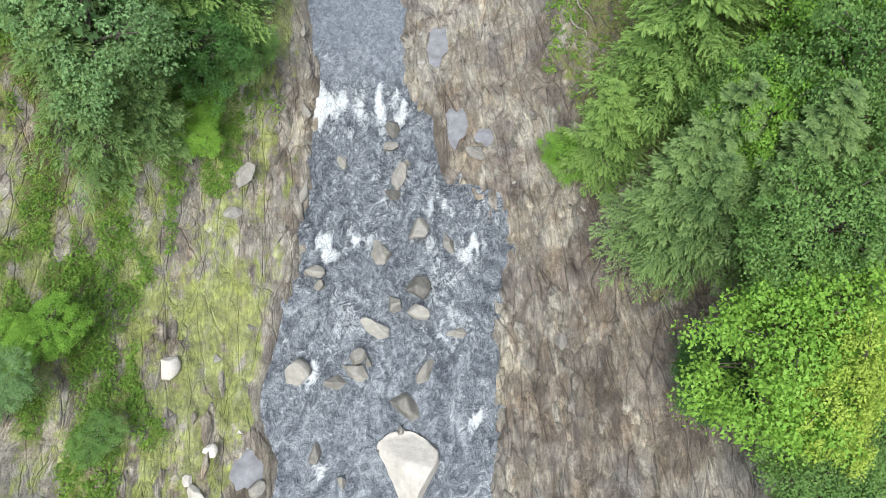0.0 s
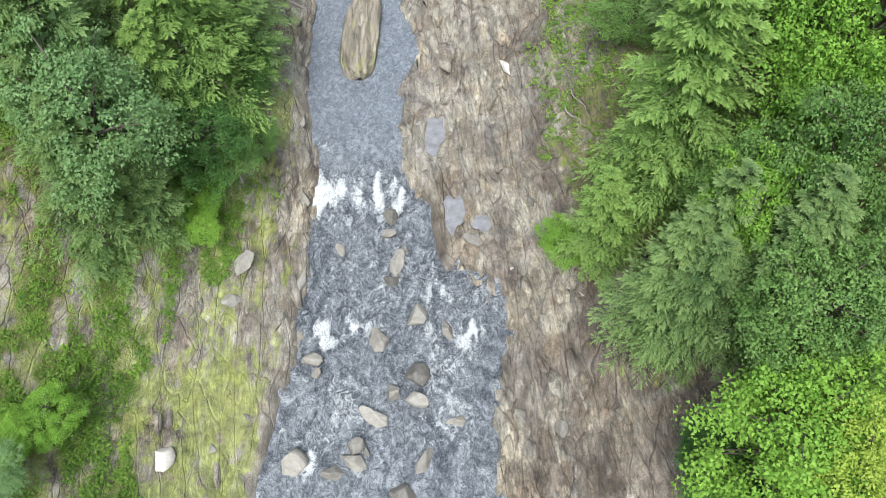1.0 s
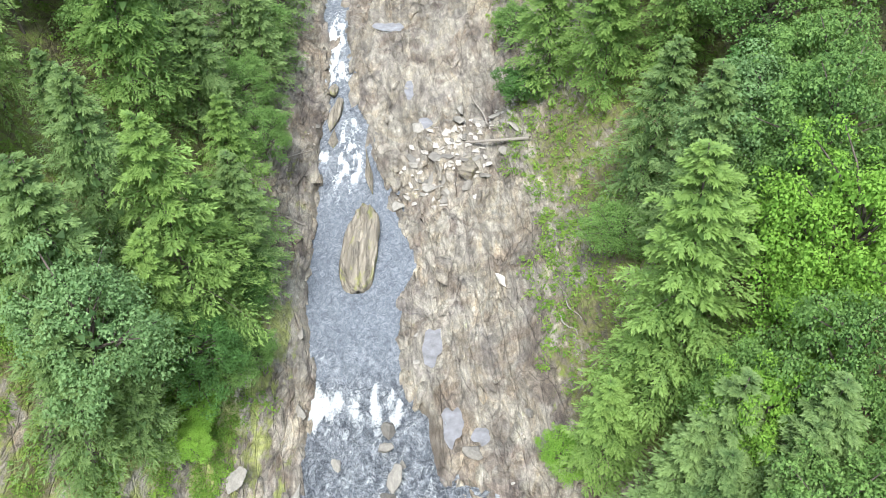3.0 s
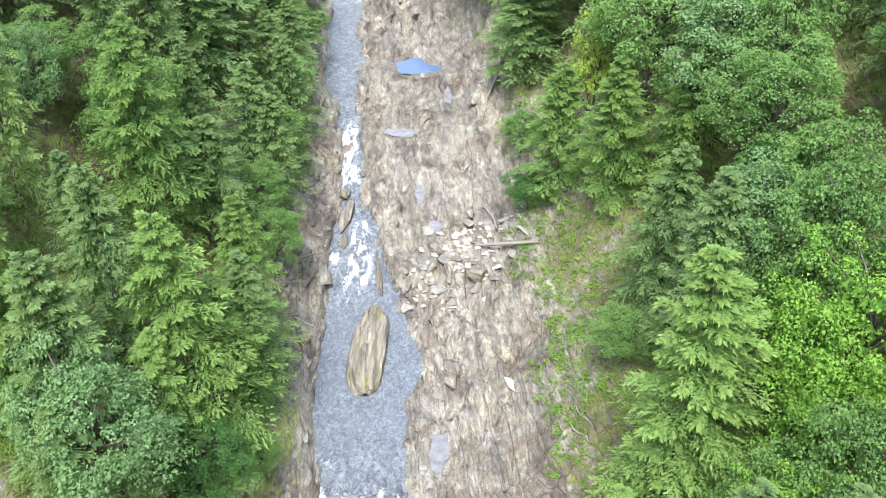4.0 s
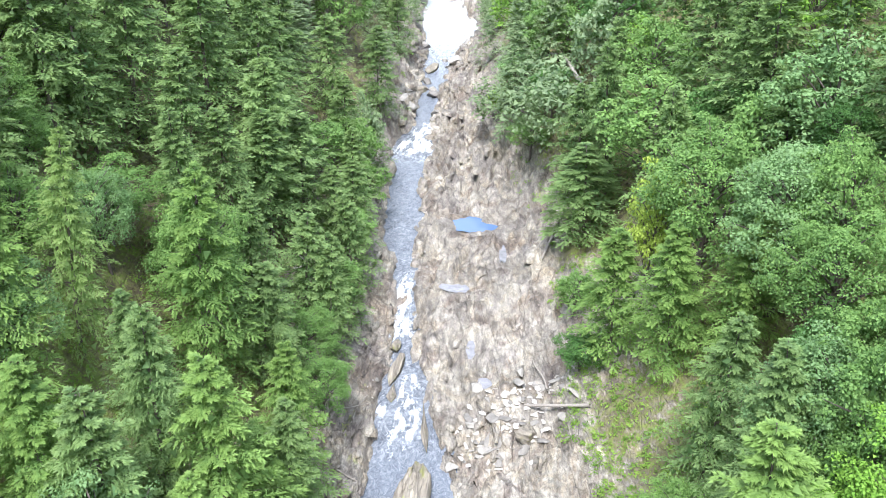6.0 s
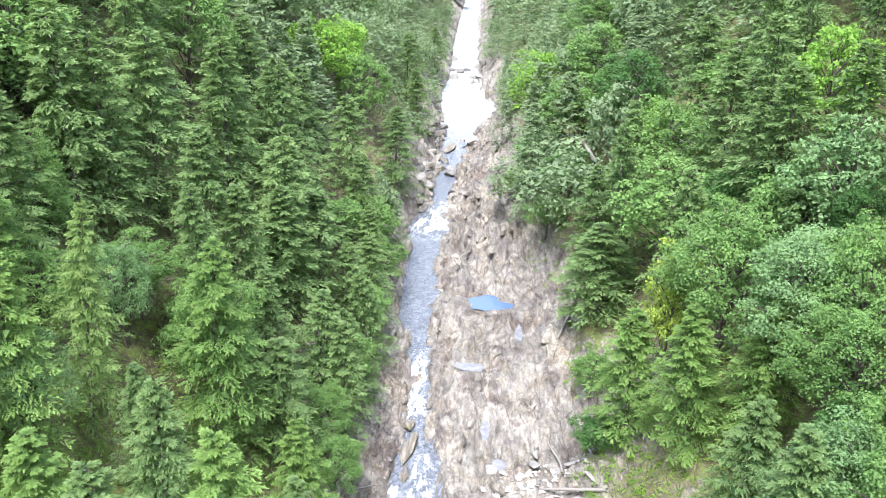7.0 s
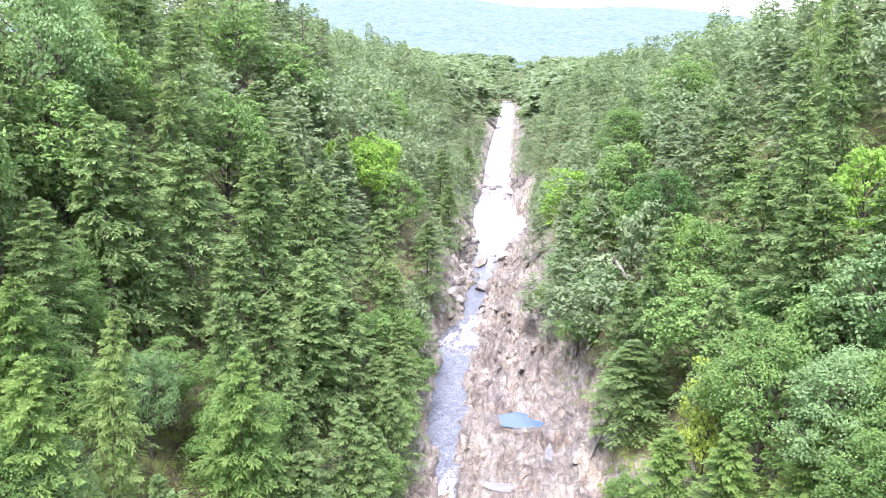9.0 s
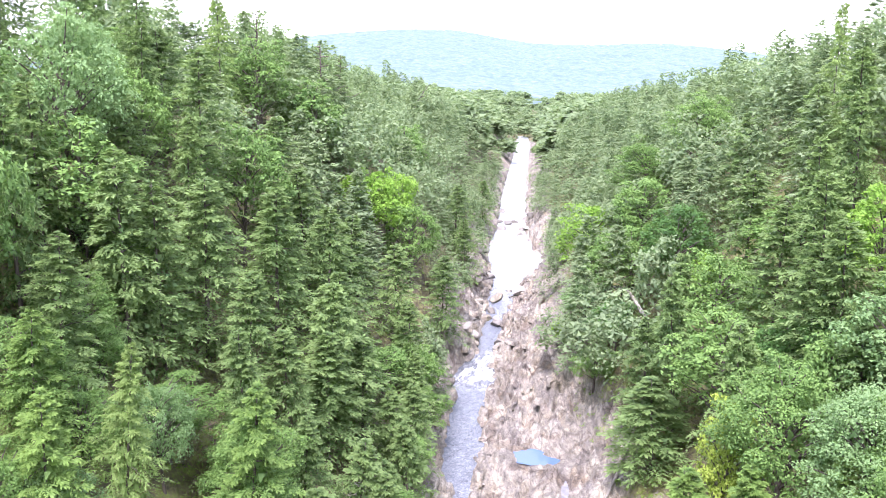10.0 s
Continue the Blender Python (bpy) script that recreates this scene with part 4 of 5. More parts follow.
def fill_woods():
    """Trees between those above, thinning towards the rock."""
    sites = [(x, y) for y in np.arange(6, 97, 4.9) for x in np.arange(-90, 70, 4.9)]
    taken = list(TALL)
    for x, y in sites:
        grow = 1 + max(0, y - 120) / 400
        x, y = x + rng.uniform(-2.4, 2.4), y + rng.uniform(-2.4, 2.4)
        d, right = banks(np.array([x]), np.array([y]))
        width = float(along(SHELF_R, y) if right[0] else along(SHELF_L, y))
        over = float(d[0]) - width
        r = rng.uniform(3.3, 5.2) * grow
        bare = (7.0 if 26 < y < 75 else 1.0) if right[0] else (0.5 if y < 85 else -2.2)
        if over < r * 0.6 + bare or over > 58 or (y < 27 and over < (16 if right[0] else 20)):
            continue
        if x < -(0.8 * y + 26) or x > 0.6 * y + 26 or (abs(x) < 16 and y < 20):
            continue
        if any((x - a) ** 2 + (y - b) ** 2 < (0.48 * (r + c)) ** 2 for a, b, c in taken):
            continue
        taken.append((x, y, r))
        near = over < 26
        pick = rng.random()
        lower = min(1.0, 0.5 + over / 22)
        if y < 30 or pick < 0.62:
            plant("h" if near and y < 62 else "hm", x, y, rng.uniform(13, 19) * lower, r)
        elif pick < 0.92:
            plant("d" if near and y < 62 else "dm", x, y, rng.uniform(11, 16) * lower, r * 1.05)
        else:
            plant("d" if near and y < 62 else "dm", x, y, rng.uniform(7, 11) * lower, r * 0.9)


fill_woods()
# kinds that no site took
for key, pool in KINDS.items():
    for which, (tree, _) in enumerate(pool):
        if (key, which) not in USED:
            for ob in (*tree.children, tree):
                bpy.data.objects.remove(ob)


# ---- far woods beyond the bends, too many to count ----
def far_woods():
    pieces_h, pieces_l = [], []
    close_h = [hemlock_shape(rng, 115, 4, 3, 0.115, 0.03, t, 140) for t in (2.8, 3.2, 2.5)]
    close_l = [broadleaf_shape(rng, 80, 14, 0.105, 0.18, t, 90) for t in (2.3, 2.7, 2.9)]
    mid_h = [hemlock_shape(rng, 84, 4, 2, 0.125, 0.04, t, 110) for t in (3.0, 3.4, 2.7)]
    mid_l = [broadleaf_shape(rng, 60, 8, 0.11, 0.18, t, 90) for t in (2.3, 2.7, 2.9)]
    low_h = [hemlock_shape(rng, 34, 2, 1, 0.42, 0.05, 3.2, 30) for _ in range(3)]
    low_l = [broadleaf_shape(rng, 18, 9, 0.34, 0.2, 2.5, 25) for _ in range(3)]
    spots = []
    for y in np.concatenate([np.arange(-60, 97, 7.0), np.arange(97, 300, 6.3), np.arange(300, 1000, 9.5)]):
        row = np.arange(-150, 130, 8.5 if y > 300 else 6.3) + middle(min(y, 600))
        spots.append(np.stack([row, 0 * row + y], -1))
    spots = np.concatenate(spots) + rng.uniform(-3.5, 3.5, (sum(len(r) for r in spots), 2))
    px, py = spots.T
    d, right = banks(px, py)
    room = np.where(right, along(SHELF_R, py), along(SHELF_L, py)) + 0.3
    seen = (px > -(0.8 * py + 28)) & (px < 0.6 * py + 28) & (py > -20)
    stands = np.array(TALL)
    clear = np.array([np.min(np.hypot(stands[:, 0] - a, stands[:, 1] - b)) > 3.2 for a, b in spots])
    keep = clear & (~seen | (py > 97)) & ((d > room) | (py > 520)) & ~((py < 300) & (d > np.where(py > 97, 54, 70))) & ((py < 560) | (rng.random(len(px)) < 0.5))
    near_by = (seen & (py < 140))[keep]
    px, py, d = px[keep], py[keep], d[keep]
    for x, y, z, out_by, close in zip(px, py, ground(px, py), d, near_by):
        conifer = rng.random() < (0.68 if y < 300 else 0.5)
        pool = (close_h, close_l) if close else (mid_h, mid_l) if 97 < y < 300 else (low_h, low_l)
        pool = pool[0] if conifer else pool[1]
        _, (v, f), tip, tall = pool[rng.integers(3)]
        a = rng.uniform(0, 6.28)
        c, s = np.cos(a), np.sin(a)
        r = rng.uniform(3.8, 6) * (1 if y < 300 else 1.25) * (1 if out_by > 9 else 0.66)
        h = rng.uniform(11, 17) * (1 if out_by > 12 else 0.62)
        w = np.stack([(v[:, 0] * c - v[:, 1] * s) * r + x, (v[:, 0] * s + v[:, 1] * c) * r + y, v[:, 2] * h / tall + z], -1)
        (pieces_h if conifer else pieces_l).append((w, f, tip))
    for name, pieces, mat, label in (("far_conifers", pieces_h, FAR_HAZED, "distant conifer woods, their green paled as by haze"), ("far_broadleaves", pieces_l, FAR_HAZED, "distant broadleaved woods, their green paled as by haze")):
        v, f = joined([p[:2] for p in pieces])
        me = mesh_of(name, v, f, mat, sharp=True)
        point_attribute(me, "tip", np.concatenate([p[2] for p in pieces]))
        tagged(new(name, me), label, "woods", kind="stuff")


far_woods()


# ---- undergrowth on the slopes ----
def undergrowth(seed, x0, x1, y0, y1, most, name, label, leaf=1.0, bare=-0.12):
    ga = np.random.default_rng(seed)
    pieces, tips = [], []
    xs, ys = ga.uniform(x0, x1, 90000), ga.uniform(y0, y1, 90000)
    d, right = banks(xs, ys)
    over = d - np.where(right, along(SHELF_R, ys), along(SHELF_L, ys))
    patch = fbm(xs * 0.16, ys * 0.09, 3, 131) + 0.6 * fbm(xs * 0.5, ys * 0.3, 2, 133)
    low = np.where(right, np.where(ys < 26, 9.0, np.where(ys < 34, 4.0, 1.8)), np.where(ys < 36, -0.5, 1.0))
    streaks = fbm(xs * 0.8 + 1.4 * fbm(ys * 0.2, xs * 0.2, 2, 138), ys * 0.16, 4, 139) + 0.5 * fbm(xs * 2.2, ys * 0.4, 3, 143)
    ok = (right | (ys > 38) | (over > 20) | (streaks > bare)) & (over + 5 * patch > low) & (over < 38) & (ga.random(len(xs)) < np.clip(1.2 - ys / 160, 0.15, 1))
    xs, ys, over = xs[ok][:most], ys[ok][:most], over[ok][:most]
    zs = ground(xs, ys)
    for x, y, z, up in zip(xs, ys, zs, over):
        m = ga.integers(12, 26)
        r = ga.uniform(0.25, 0.7) * (1 + min(max(up - 5, 0) / 12, 0.9))
        d3 = unit(ga.normal(0, 1, (m, 3)) + (0, 0, 0.6))
        p = np.array([x, y, z + 0.1]) + d3 * r * ga.uniform(0.4, 1, (m, 1)) * (1, 1, 0.7)
        nrm = unit(d3 * 0.6 + (0, 0, 0.9) + ga.normal(0, 0.4, (m, 3)))
        way = unit(np.cross(nrm, ga.normal(0, 1, (m, 3))))
        ln = leaf * ga.uniform(0.12, 0.32, m)
        pieces.append(leaves(p, way, np.cross(nrm, way), ln, ln * 0.6))
        tips.append(np.full(3 * m, ga.uniform(0, 1)))
    v, f = joined(pieces)
    me = mesh_of(name, v, f, SHRUB, sharp=True)
    point_attribute(me, "tip", np.concatenate(tips))
    tagged(new(name, me), label, "undergrowth", kind="stuff")


undergrowth(21, -45, 40, 6, 150, 6500, "undergrowth", "green shrubs and saplings under the trees")
undergrowth(22, -30, -10, 4, 40, 7000, "ferns", "bright green ferns and moss on the steep bank", 0.6, 0.02)
undergrowth(23, 1, 16, 30, 76, 1000, "scrub", "yellow-green scrub on the brown scree slope", 0.8)


# ---- pools on the rock ----
def make_pool(px, py, rx, ry):
    a = np.linspace(0, 2 * np.pi, 28, endpoint=False)
    z = pool_level(px, py) - 0.05
    rx, ry = rx * 0.9, ry * 0.9
    shore = 1.02 * (1 + 0.2 * np.sin(2 * a + px) + 0.16 * np.sin(3 * a + 2 * py) + 0.1 * np.sin(5 * a + px * py))
    v = [(px, py, z)] + [(px + k * rx * np.cos(t), py + k * ry * np.sin(t), z) for t, k in zip(a, shore)]
    f = [(0, i + 1, (i + 1) % 28 + 1) for i in range(28)]
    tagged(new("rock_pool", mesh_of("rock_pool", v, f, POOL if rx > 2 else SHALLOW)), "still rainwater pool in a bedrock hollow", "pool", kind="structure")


for spot in POOLS:
    make_pool(*spot)


# ---- boulders and stones ----
def rock_mesh(seed, cuts=13, fine=4, near=0.36, far_out=0.72):
    """An angular stone of radius about one: a ball cut flat by planes, then roughened."""
    gr = np.random.default_rng(seed)
    bm = bmesh.new()
    bmesh.ops.create_icosphere(bm, subdivisions=fine, radius=1)
    co = np.array([v.co for v in bm.verts])
    fs = np.array([[v.index for v in f.verts] for f in bm.faces])
    bm.free()
    for _ in range(cuts):
        nrm = unit(gr.normal(0, 1, 3))
        far = co @ nrm - gr.uniform(near, far_out)
        co = co - np.maximum(far, 0)[:, None] * nrm
    bump = fbm(co[:, 0] * 2.2 + seed, co[:, 1] * 2.2 + co[:, 2] * 1.7, 3, seed)
    chips = fbm(co[:, 0] * 6 + seed, co[:, 1] * 6 + co[:, 2] * 5, 3, seed + 3)
    return co * (1 + 0.07 * bump + 0.05 * chips)[:, None], fs


def hump_mesh(seed):
    """A long rounded back of bedrock, ridged along its length."""
    gr = np.random.default_rng(seed)
    bm = bmesh.new()
    bmesh.ops.create_icosphere(bm, subdivisions=5, radius=1)
    co = np.array([v.co for v in bm.verts])
    fs = np.array([[v.index for v in f.verts] for f in bm.faces])
    bm.free()
    co = np.sign(co) * np.abs(co) ** np.array([0.7, 0.7, 0.8])
    co[:, 0] *= 1 - 0.1 * co[:, 1]
    ridge = fbm(co[:, 0] * 5 + seed, co[:, 1] * 1.3, 3, seed)
    value, gap, ox, oy = cells(co[:, 0] * 1.6 + seed, co[:, 1] * 2.2, seed)
    co[:, 2] += 0.45 * ridge + 0.5 * (value - 0.5) + 0.14 * fbm(co[:, 0] * 11, co[:, 1] * 5, 3, seed + 7)
    co[:, 0] += 0.16 * fbm(co[:, 1] * 2.5 + seed, co[:, 2], 2, seed + 3)
    return co, fs


HUMPS = [hump_mesh(k) for k in range(60, 64)]
BLOCK = [rock_mesh(90, 11, 4, 0.34, 0.5)]
ROCKS = [rock_mesh(k) for k in range(40, 48)]
SMALL = [rock_mesh(k, 9, 3, 0.26, 0.46) for k in range(50, 58)]
MADE = {}


def stone(name, label, category, x, y, rx, ry, rz, mat, sunk=0.3, pool=ROCKS, group="", lean=12, z=None, turn=25):
    which = rng.integers(len(pool))
    key = (id(pool), which, mat.name)
    if key not in MADE:
        MADE[key] = mesh_of("stone", *pool[which], mat, sharp=True)
    ob = tagged(new(name, MADE[key]), label, category, group)
    base = float(ground(np.array([x]), np.array([y]))[0]) if z is None else z
    ob.matrix_world = pose(x, y, base + rz * (1 - 2 * sunk) * 0.75, rng.normal(0, lean), rng.normal(0, lean), rng.normal(0, turn)) @ Matrix.Diagonal((rx * 1.25, ry * 1.25, rz * 1.25, 1))
    return ob


BOULDERS = ((-2.89, 30.9, 0.61, 0.94), (-1.75, 22.9, 0.75, 0.86), (-1.55, 21.4, 0.92, 0.5), (-3.98, 20.1, 0.95, 0.61), (0.91, 19.8, 0.56, 0.49), (-1.16, 17.1, 0.45, 0.94), (-2.21, 15.2, 0.61, 1.1),
            (-8.81, 17.1, 0.84, 0.78), (-5.33, 17.4, 0.73, 0.59), (-6.23, 16.7, 0.72, 0.48), (-5.23, 18.2, 0.63, 0.48), (-7.25, 12.5, 0.44, 0.63), (-8.25, 23.9, 0.77, 0.45), (-3.96, 25.3, 0.77, 0.74),
            (-1.44, 27.1, 0.89, 0.75), (-3.27, 34.6, 0.59, 0.62), (0.4, 26.1, 0.4, 0.87), (-2.44, 13.7, 0.37, 0.28), (-3.16, 29.5, 0.49, 0.48), (-4.42, 17.9, 0.28, 0.26))
PEBBLES = ((-6.77, 32.2, 0.31, 0.6), (-2.97, 21.8, 0.6, 0.66), (-5.76, 10.8, 0.57, 0.24), (-10.5, 10.6, 0.47, 0.6), (-3.64, 33.3, 0.47, 0.42), (-7.65, 23.0, 0.43, 0.24), (-2.45, 32.0, 0.35, 0.32))
for x, y, rx, ry in BOULDERS + PEBBLES:
    stone("boulder", "wet grey-brown boulder standing in the rapids", "boulder", x, y, 1.05 * rx, 1.05 * ry, 0.7 + 0.4 * min(rx, ry), STONE, 0.25, z=float(along(LEVEL, y)) - 0.25, group="boulders in the river")
stone("boulder", "large whitish angular boulder standing in the river", "boulder", -1.5, 11.5, 2.3, 2.3, 1.3, PALE_STONE, 0.2, BLOCK, z=-0.3, lean=4, turn=6)
BANK = ((2.24, 32.6, 0.61, 0.64), (-9.34, 35.5, 0.51, 0.74), (-13.1, 27, 0.66, 0.65), (-13.3, 17.8, 0.38, 0.34), (-12.5, 29.6, 0.75, 0.9), (-9.23, 29.6, 0.49, 1.34), (6.05, 34.4, 0.31, 0.47), (6.91, 18.9, 0.37, 0.63), (-9.85, 41.9, 0.38, 0.73))
for x, y, rx, ry in BANK:
    stone("stone", "loose grey stone lying on the rock bank", "stone", x, y, rx, ry, 0.3 * (rx + ry), STONE, 0.38, group="stones on the banks")
for x, y, rx, ry in ((-13.1, 12.2, 0.47, 0.46), (-15.9, 16.7, 0.75, 0.83), (-13.5, 9.9, 0.67, 0.71), (-14.1, 10.7, 0.4, 0.43), (4.88, 45.3, 0.3, 0.9)):
    stone("stone", "pale broken stone lying on the rock bank", "stone", x, y, rx, ry, 0.3 * (rx + ry), PALE_STONE, 0.38, group="stones on the banks")
for x, y, rx, ry in ((-9.1, 68.5, 0.8, 2.4), (-9.2, 64.6, 0.7, 1.4), (-9.9, 72, 0.6, 1.1), (-5.8, 60.5, 0.5, 3.6), (-13.9, 164, 1.5, 3.0), (-9, 150, 2.4, 3.4), (-14.4, 151, 1.3, 2.4)):
    stone("boulder", "brown bedrock hump standing in the channel", "boulder", x, y, rx, ry, 0.8, ISLAND, 0.2, z=float(along(LEVEL, y)) - 0.35, lean=3, turn=4)
stone("rock_island", "long mossy brown rock island in the stream", "rock", -6.1, 51.7, 1.15, 3.9, 1.0, ISLAND, 0.2, HUMPS, z=0.75, lean=1).rotation_euler = (0, 0, radians(-3))
stone("boulder", "big brown slab leaning on the rubble", "boulder", 3.04, 58.9, 1.2, 1.3, 0.8, ISLAND, 0.15, lean=15)

# rubble fallen onto the shelf
gen = np.random.default_rng(5)
for k in range(190):
    u, v = gen.normal(0, 1), gen.normal(0, 1)
    x, y = 1.6 + 2.6 * u + 0.5 * v, 61.3 + 2.6 * v + 0.35 * u
    if x < -3.6 or x > 7.2 or not 55.5 < y < 68:
        continue
    s = gen.uniform(0.16, 0.42) if k % 6 else gen.uniform(0.45, 0.75)
    stone("stone_block", "pale split stone block in a rubble heap", "stone", x, y, s * gen.uniform(0.8, 1.4), s * gen.uniform(0.8, 1.4), s * 0.42, STONE if k % 6 == 0 else PALE_STONE, 0.22, SMALL, "rubble heap", 14)
# loose stones along both edges of the river
for k in range(115):
    y = gen.uniform(8, 130)
    left = gen.random() < 0.4
    off = abs(gen.normal(0, 1.6)) + 0.1
    x = along(LEFT, y) - off if left else along(RIGHT, y) + off * 2.2
    s = gen.uniform(0.08, 0.24)
    stone("stone", "small angular stone on the rock beside the water", "stone", x, y, s * 1.3, s * 1.2, s * 0.6, PALE_STONE if k % 5 == 0 else STONE, 0.35, SMALL, "loose stones", 14)


# ---- split slabs of the bedrock, along both banks ----
def plate(gs):
    """A flat split slab: an uneven prism, its top a little smaller than its foot."""
    k = 7
    a = np.sort(np.linspace(0, 2 * np.pi, k, endpoint=False) + gs.uniform(-0.35, 0.35, k))
    r = gs.uniform(0.6, 1.1, k)
    ring = np.stack([r * np.cos(a), r * np.sin(a)], -1)
    top = np.concatenate([ring * gs.uniform(0.8, 0.97, (k, 1)), 1 + 0.12 * ring[:, :1]], 1)
    foot = np.concatenate([ring, np.full((k, 1), -1.5)], 1)
    f = [(0, i, i + 1) for i in range(1, k - 1)]
    for i in range(k):
        n_ = (i + 1) % k
        f += [(k + i, k + n_, n_), (k + i, n_, i)]
    return np.concatenate([top, foot]), np.array(f)


def slabs(seed, count, y0, y1, name, label):
    gs = np.random.default_rng(seed)
    y = y0 + (y1 - y0) * gs.random(count) ** 1.15
    side = gs.random(count) < 0.68
    width = np.where(side, along(SHELF_R, y), along(SHELF_L, y))
    off = width * gs.random(count) ** 1.25 * 1.05
    rim = gs.random(count) < 0.3
    off = np.where(rim, gs.uniform(-0.1, 0.5, count), off)
    x = np.where(side, edge(RIGHT, y, 9) + off, edge(LEFT, y, 5) - off)
    keep = np.ones(count, bool)
    for px, py, rx, ry in POOLS:
        keep &= np.hypot((x - px) / rx, (y - py) / ry) > 1.9
    keep &= fbm(x * 0.25, y * 0.12, 2, 501) > -0.2
    z = ground(x, y)
    pieces = []
    for a, b, c in zip(x[keep], y[keep], z[keep]):
        v, f = plate(gs)
        big = gs.uniform(0.16, 0.42) * (1.8 if gs.random() < 0.12 else 1.0) * (1 + b / 200)
        w = v * (big * gs.uniform(0.7, 1.3), big * gs.uniform(1.5, 4.0), gs.uniform(0.05, 0.13) * (1 + b / 90))
        t = gs.normal(0, 0.2)
        lean = gs.normal(0, 0.1, 2)
        pieces.append((np.stack([w[:, 0] * np.cos(t) - w[:, 1] * np.sin(t) + a, w[:, 0] * np.sin(t) + w[:, 1] * np.cos(t) + b, w[:, 2] + lean[0] * w[:, 0] + lean[1] * w[:, 1] + c], -1), f))
    v, f = joined(pieces)
    tagged(new(name, mesh_of(name, v, f, LAND, sharp=True)), label, "bedrock", kind="stuff")


slabs(61, 520, 7, 60, "bedrock_slabs", "split grey-beige bedrock slabs along the water")
slabs(62, 800, 60, 190, "bedrock_ledges", "blocky grey bedrock ledges of the upper gorge")


# ---- fallen wood ----
def log(x0, y0, x1, y1, r0, r1, label, arch=0.0, lift=0.15):
    ends = [np.array([x, y, float(ground(np.array([x]), np.array([y]))[0]) + lift]) for x, y in ((x0, y0), (x1, y1))]
    ts = np.linspace(0, 1, 9)
    pts = ends[0] + (ends[1] - ends[0]) * ts[:, None]
    pts[:, 2] += arch * np.sin(np.pi * ts)
    pts[:, 0] += 0.12 * np.sin(ts * 7 + x0)
    floor_z = ground(pts[:, 0], pts[:, 1]) + r1
    if arch == 0:
        pts[:, 2] = np.maximum(pts[:, 2], floor_z)
    v, f = tube(pts, np.linspace(r0, r1, 9), 8)
    tagged(new("fallen_log", mesh_of("fallen_log", v, f, DEADWOOD)), label, "log")


LOG = "bare grey driftwood log lying on rubble"
log(2.7, 61.9, 7.8, 57.7, 0.11, 0.16, LOG)
log(3.6, 68.7, 4.8, 62.7, 0.06, 0.1, LOG)
STICK = "bleached dead branch caught on the bank"
log(-12.4, 58.1, -11.2, 63.2, 0.07, 0.04, STICK)
log(-12.1, 58.8, -10.4, 60.3, 0.06, 0.03, STICK)
log(-12.9, 60.5, -10.8, 62.2, 0.05, 0.03, STICK)
log(-13.5, 53.4, -10.5, 54.0, 0.09, 0.05, STICK)
log(4.6, 81.9, 7.7, 91.3, 0.16, 0.1, "dark fallen trunk leaning up the slope")
log(8.1, 39.5, 9.0, 37.2, 0.07, 0.04, STICK)
log(8.6, 40.2, 9.4, 38.0, 0.05, 0.03, STICK)
log(3.8, 128.0, 9.8, 109.4, 0.12, 0.3, "bent dead trunk arching over the slope", 3.0, 1.5)

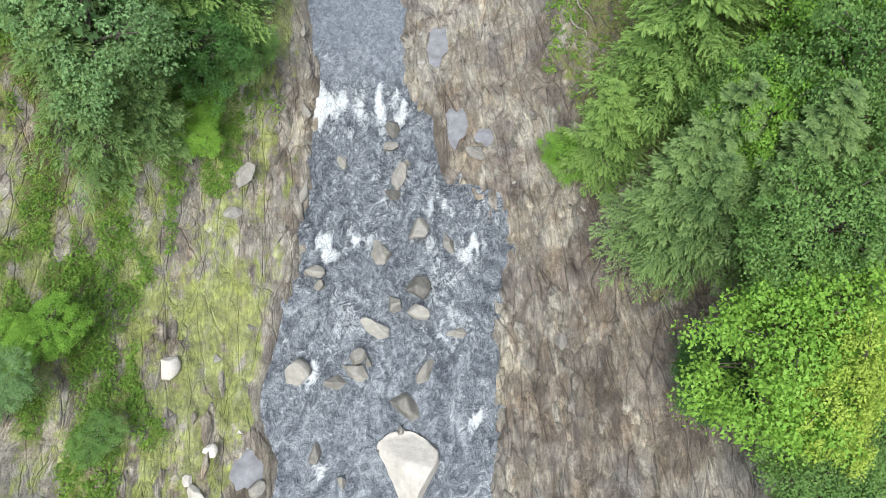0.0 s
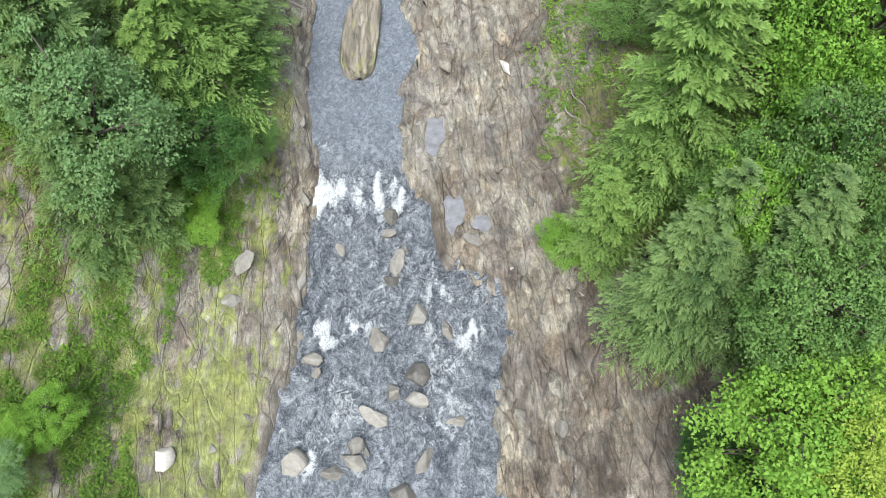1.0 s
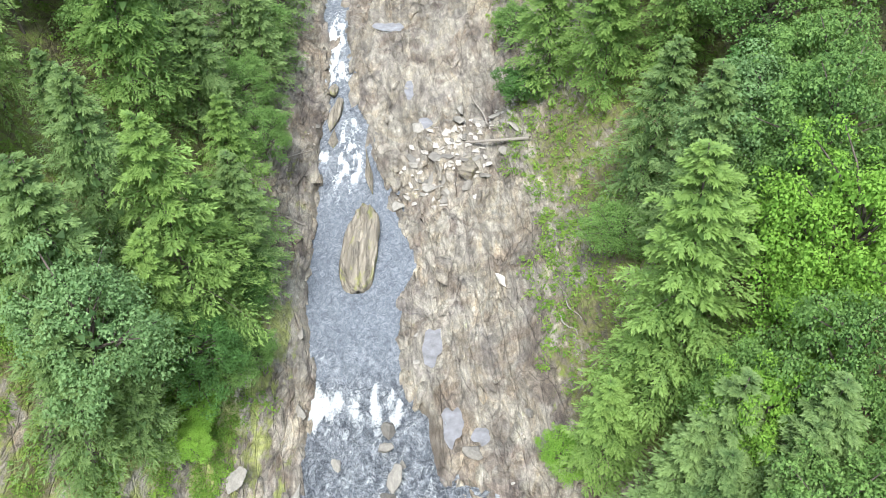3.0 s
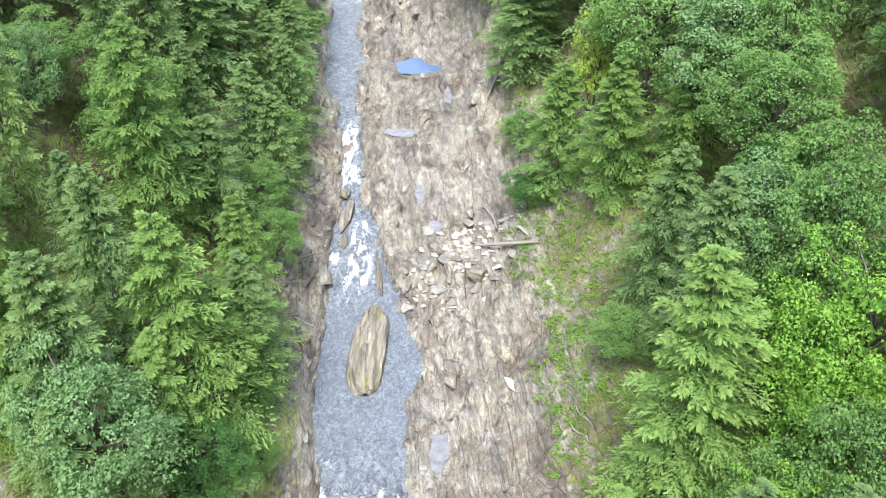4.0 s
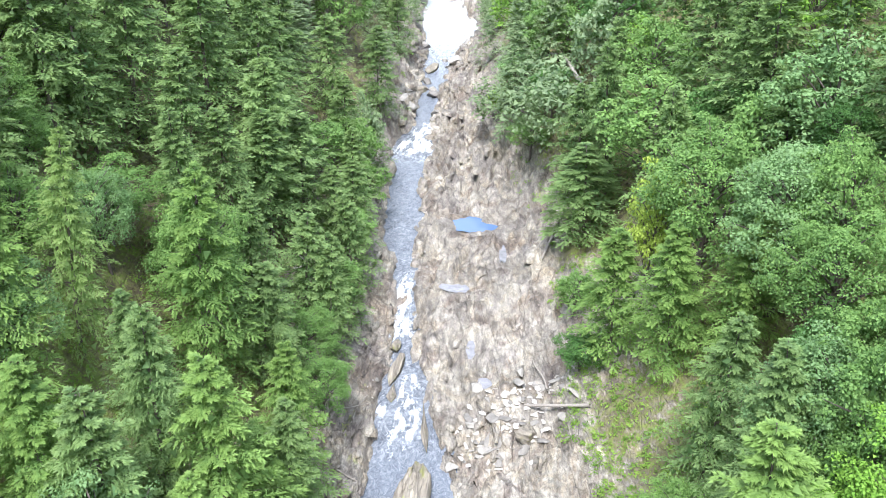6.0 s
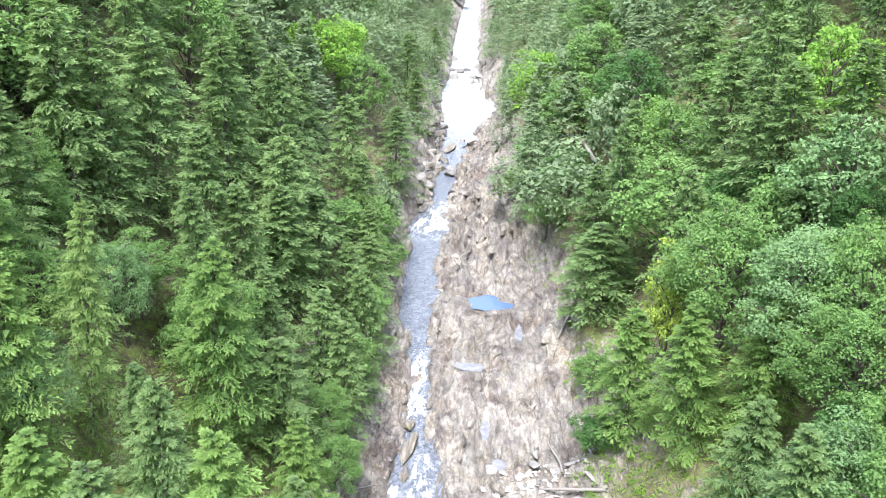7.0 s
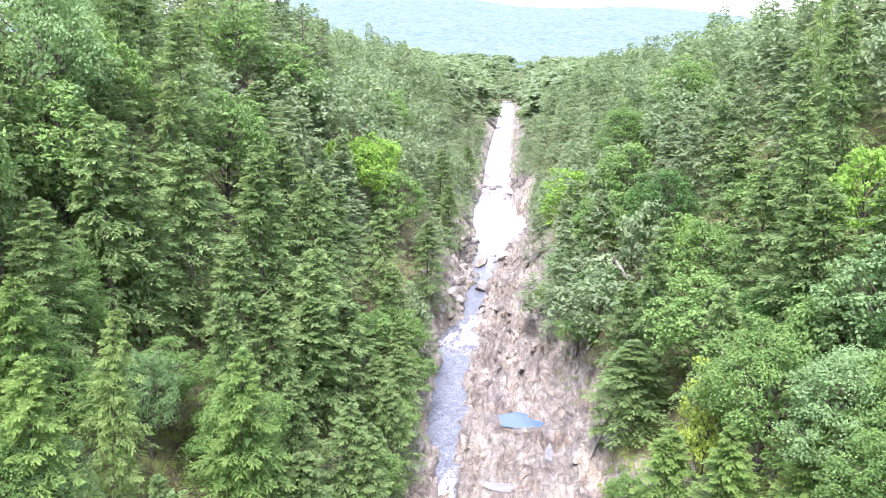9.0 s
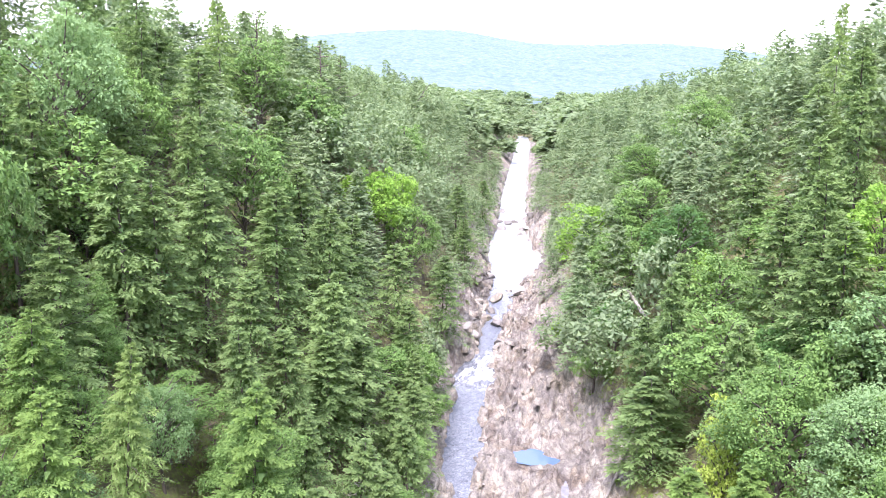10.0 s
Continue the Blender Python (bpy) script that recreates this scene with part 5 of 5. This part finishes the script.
# boulders in and beside the upper reach
for k in range(46):
    y = gen.uniform(128, 270)
    a, b = along(LEFT, y), along(RIGHT, y)
    x = gen.choice([b + gen.uniform(-1.5, 4), b + gen.uniform(-1.5, 4), a + gen.uniform(-2.5, 0.8), gen.uniform(a, b)])
    s = gen.uniform(0.4, 1.5)
    stone("boulder", "grey boulder beside the upper reach of the river", "boulder", x, y, s, s * gen.uniform(0.8, 1.6), s * 0.7, STONE, 0.2, group="upper boulders", z=float(max(ground(np.array([x]), np.array([y]))[0], along(LEVEL, y) - 0.3)))


# ---- bare and half-dead conifers on the left rim ----
def dead_conifer(x, y, h, seed, lean=0.0, green=True):
    gd = np.random.default_rng(seed)
    root = tagged(new("dead_tree"), "half-dead spindly conifer standing on the gorge rim" if green else "leaning dead tree with a bare crooked trunk", "tree")
    z = float(ground(np.array([x]), np.array([y]))[0]) - 0.2
    pieces = [tube([(lean * h * t ** 1.4, 0.02 * h * np.sin(5 * t), h * t * (1 - 0.25 * abs(lean) * t)) for t in np.linspace(0, 1, 9)], np.linspace(0.022 * h, 0.003 * h, 9))]
    at = []
    for t in np.linspace(0.45 if green else 0.7, 0.97, 26 if green else 9):
        a = gd.uniform(0, 6.28)
        reach = h * gd.uniform(0.08, 0.2) * (1.15 - t) * 2
        s = np.array([lean * h * t ** 1.4, 0.02 * h * np.sin(5 * t), h * t * (1 - 0.25 * abs(lean) * t)])
        e = s + np.array([np.cos(a), np.sin(a), gd.uniform(0.05, 0.5)]) * reach
        pieces.append(tube([s, (s + e) / 2 - (0, 0, 0.04 * reach), e], (0.006 * h, 0.004 * h, 0.0015 * h), 4))
        at.append(e + gd.normal(0, 0.1 * reach, (9, 3)))
        at.append((s + e) / 2 + gd.normal(0, 0.1 * reach, (5, 3)))
    trunk = new("trunk", mesh_of("trunk", *joined(pieces), BARK))
    at = np.concatenate(at)
    way = unit(gd.normal(0, 1, at.shape))
    v, f = leaves(at, way, unit(np.cross(way, (0.1, 0.2, 1))), 0.03 * h, 0.014 * h)
    me = mesh_of("crown", v, f, HEMLOCK, sharp=True)
    point_attribute(me, "tip", np.full(len(v), 0.5))
    crown = new("crown", me)
    trunk.parent = crown.parent = root
    root.matrix_world = pose(x, y, z)


for x, y, h, k in ((-40.2, 135.4, 18, 1), (-41.0, 150.2, 17, 2), (-46.1, 123.8, 19, 3)):
    dead_conifer(x, y, h, k)
dead_conifer(-44.9, 225.8, 15, 4, 0.45, False)
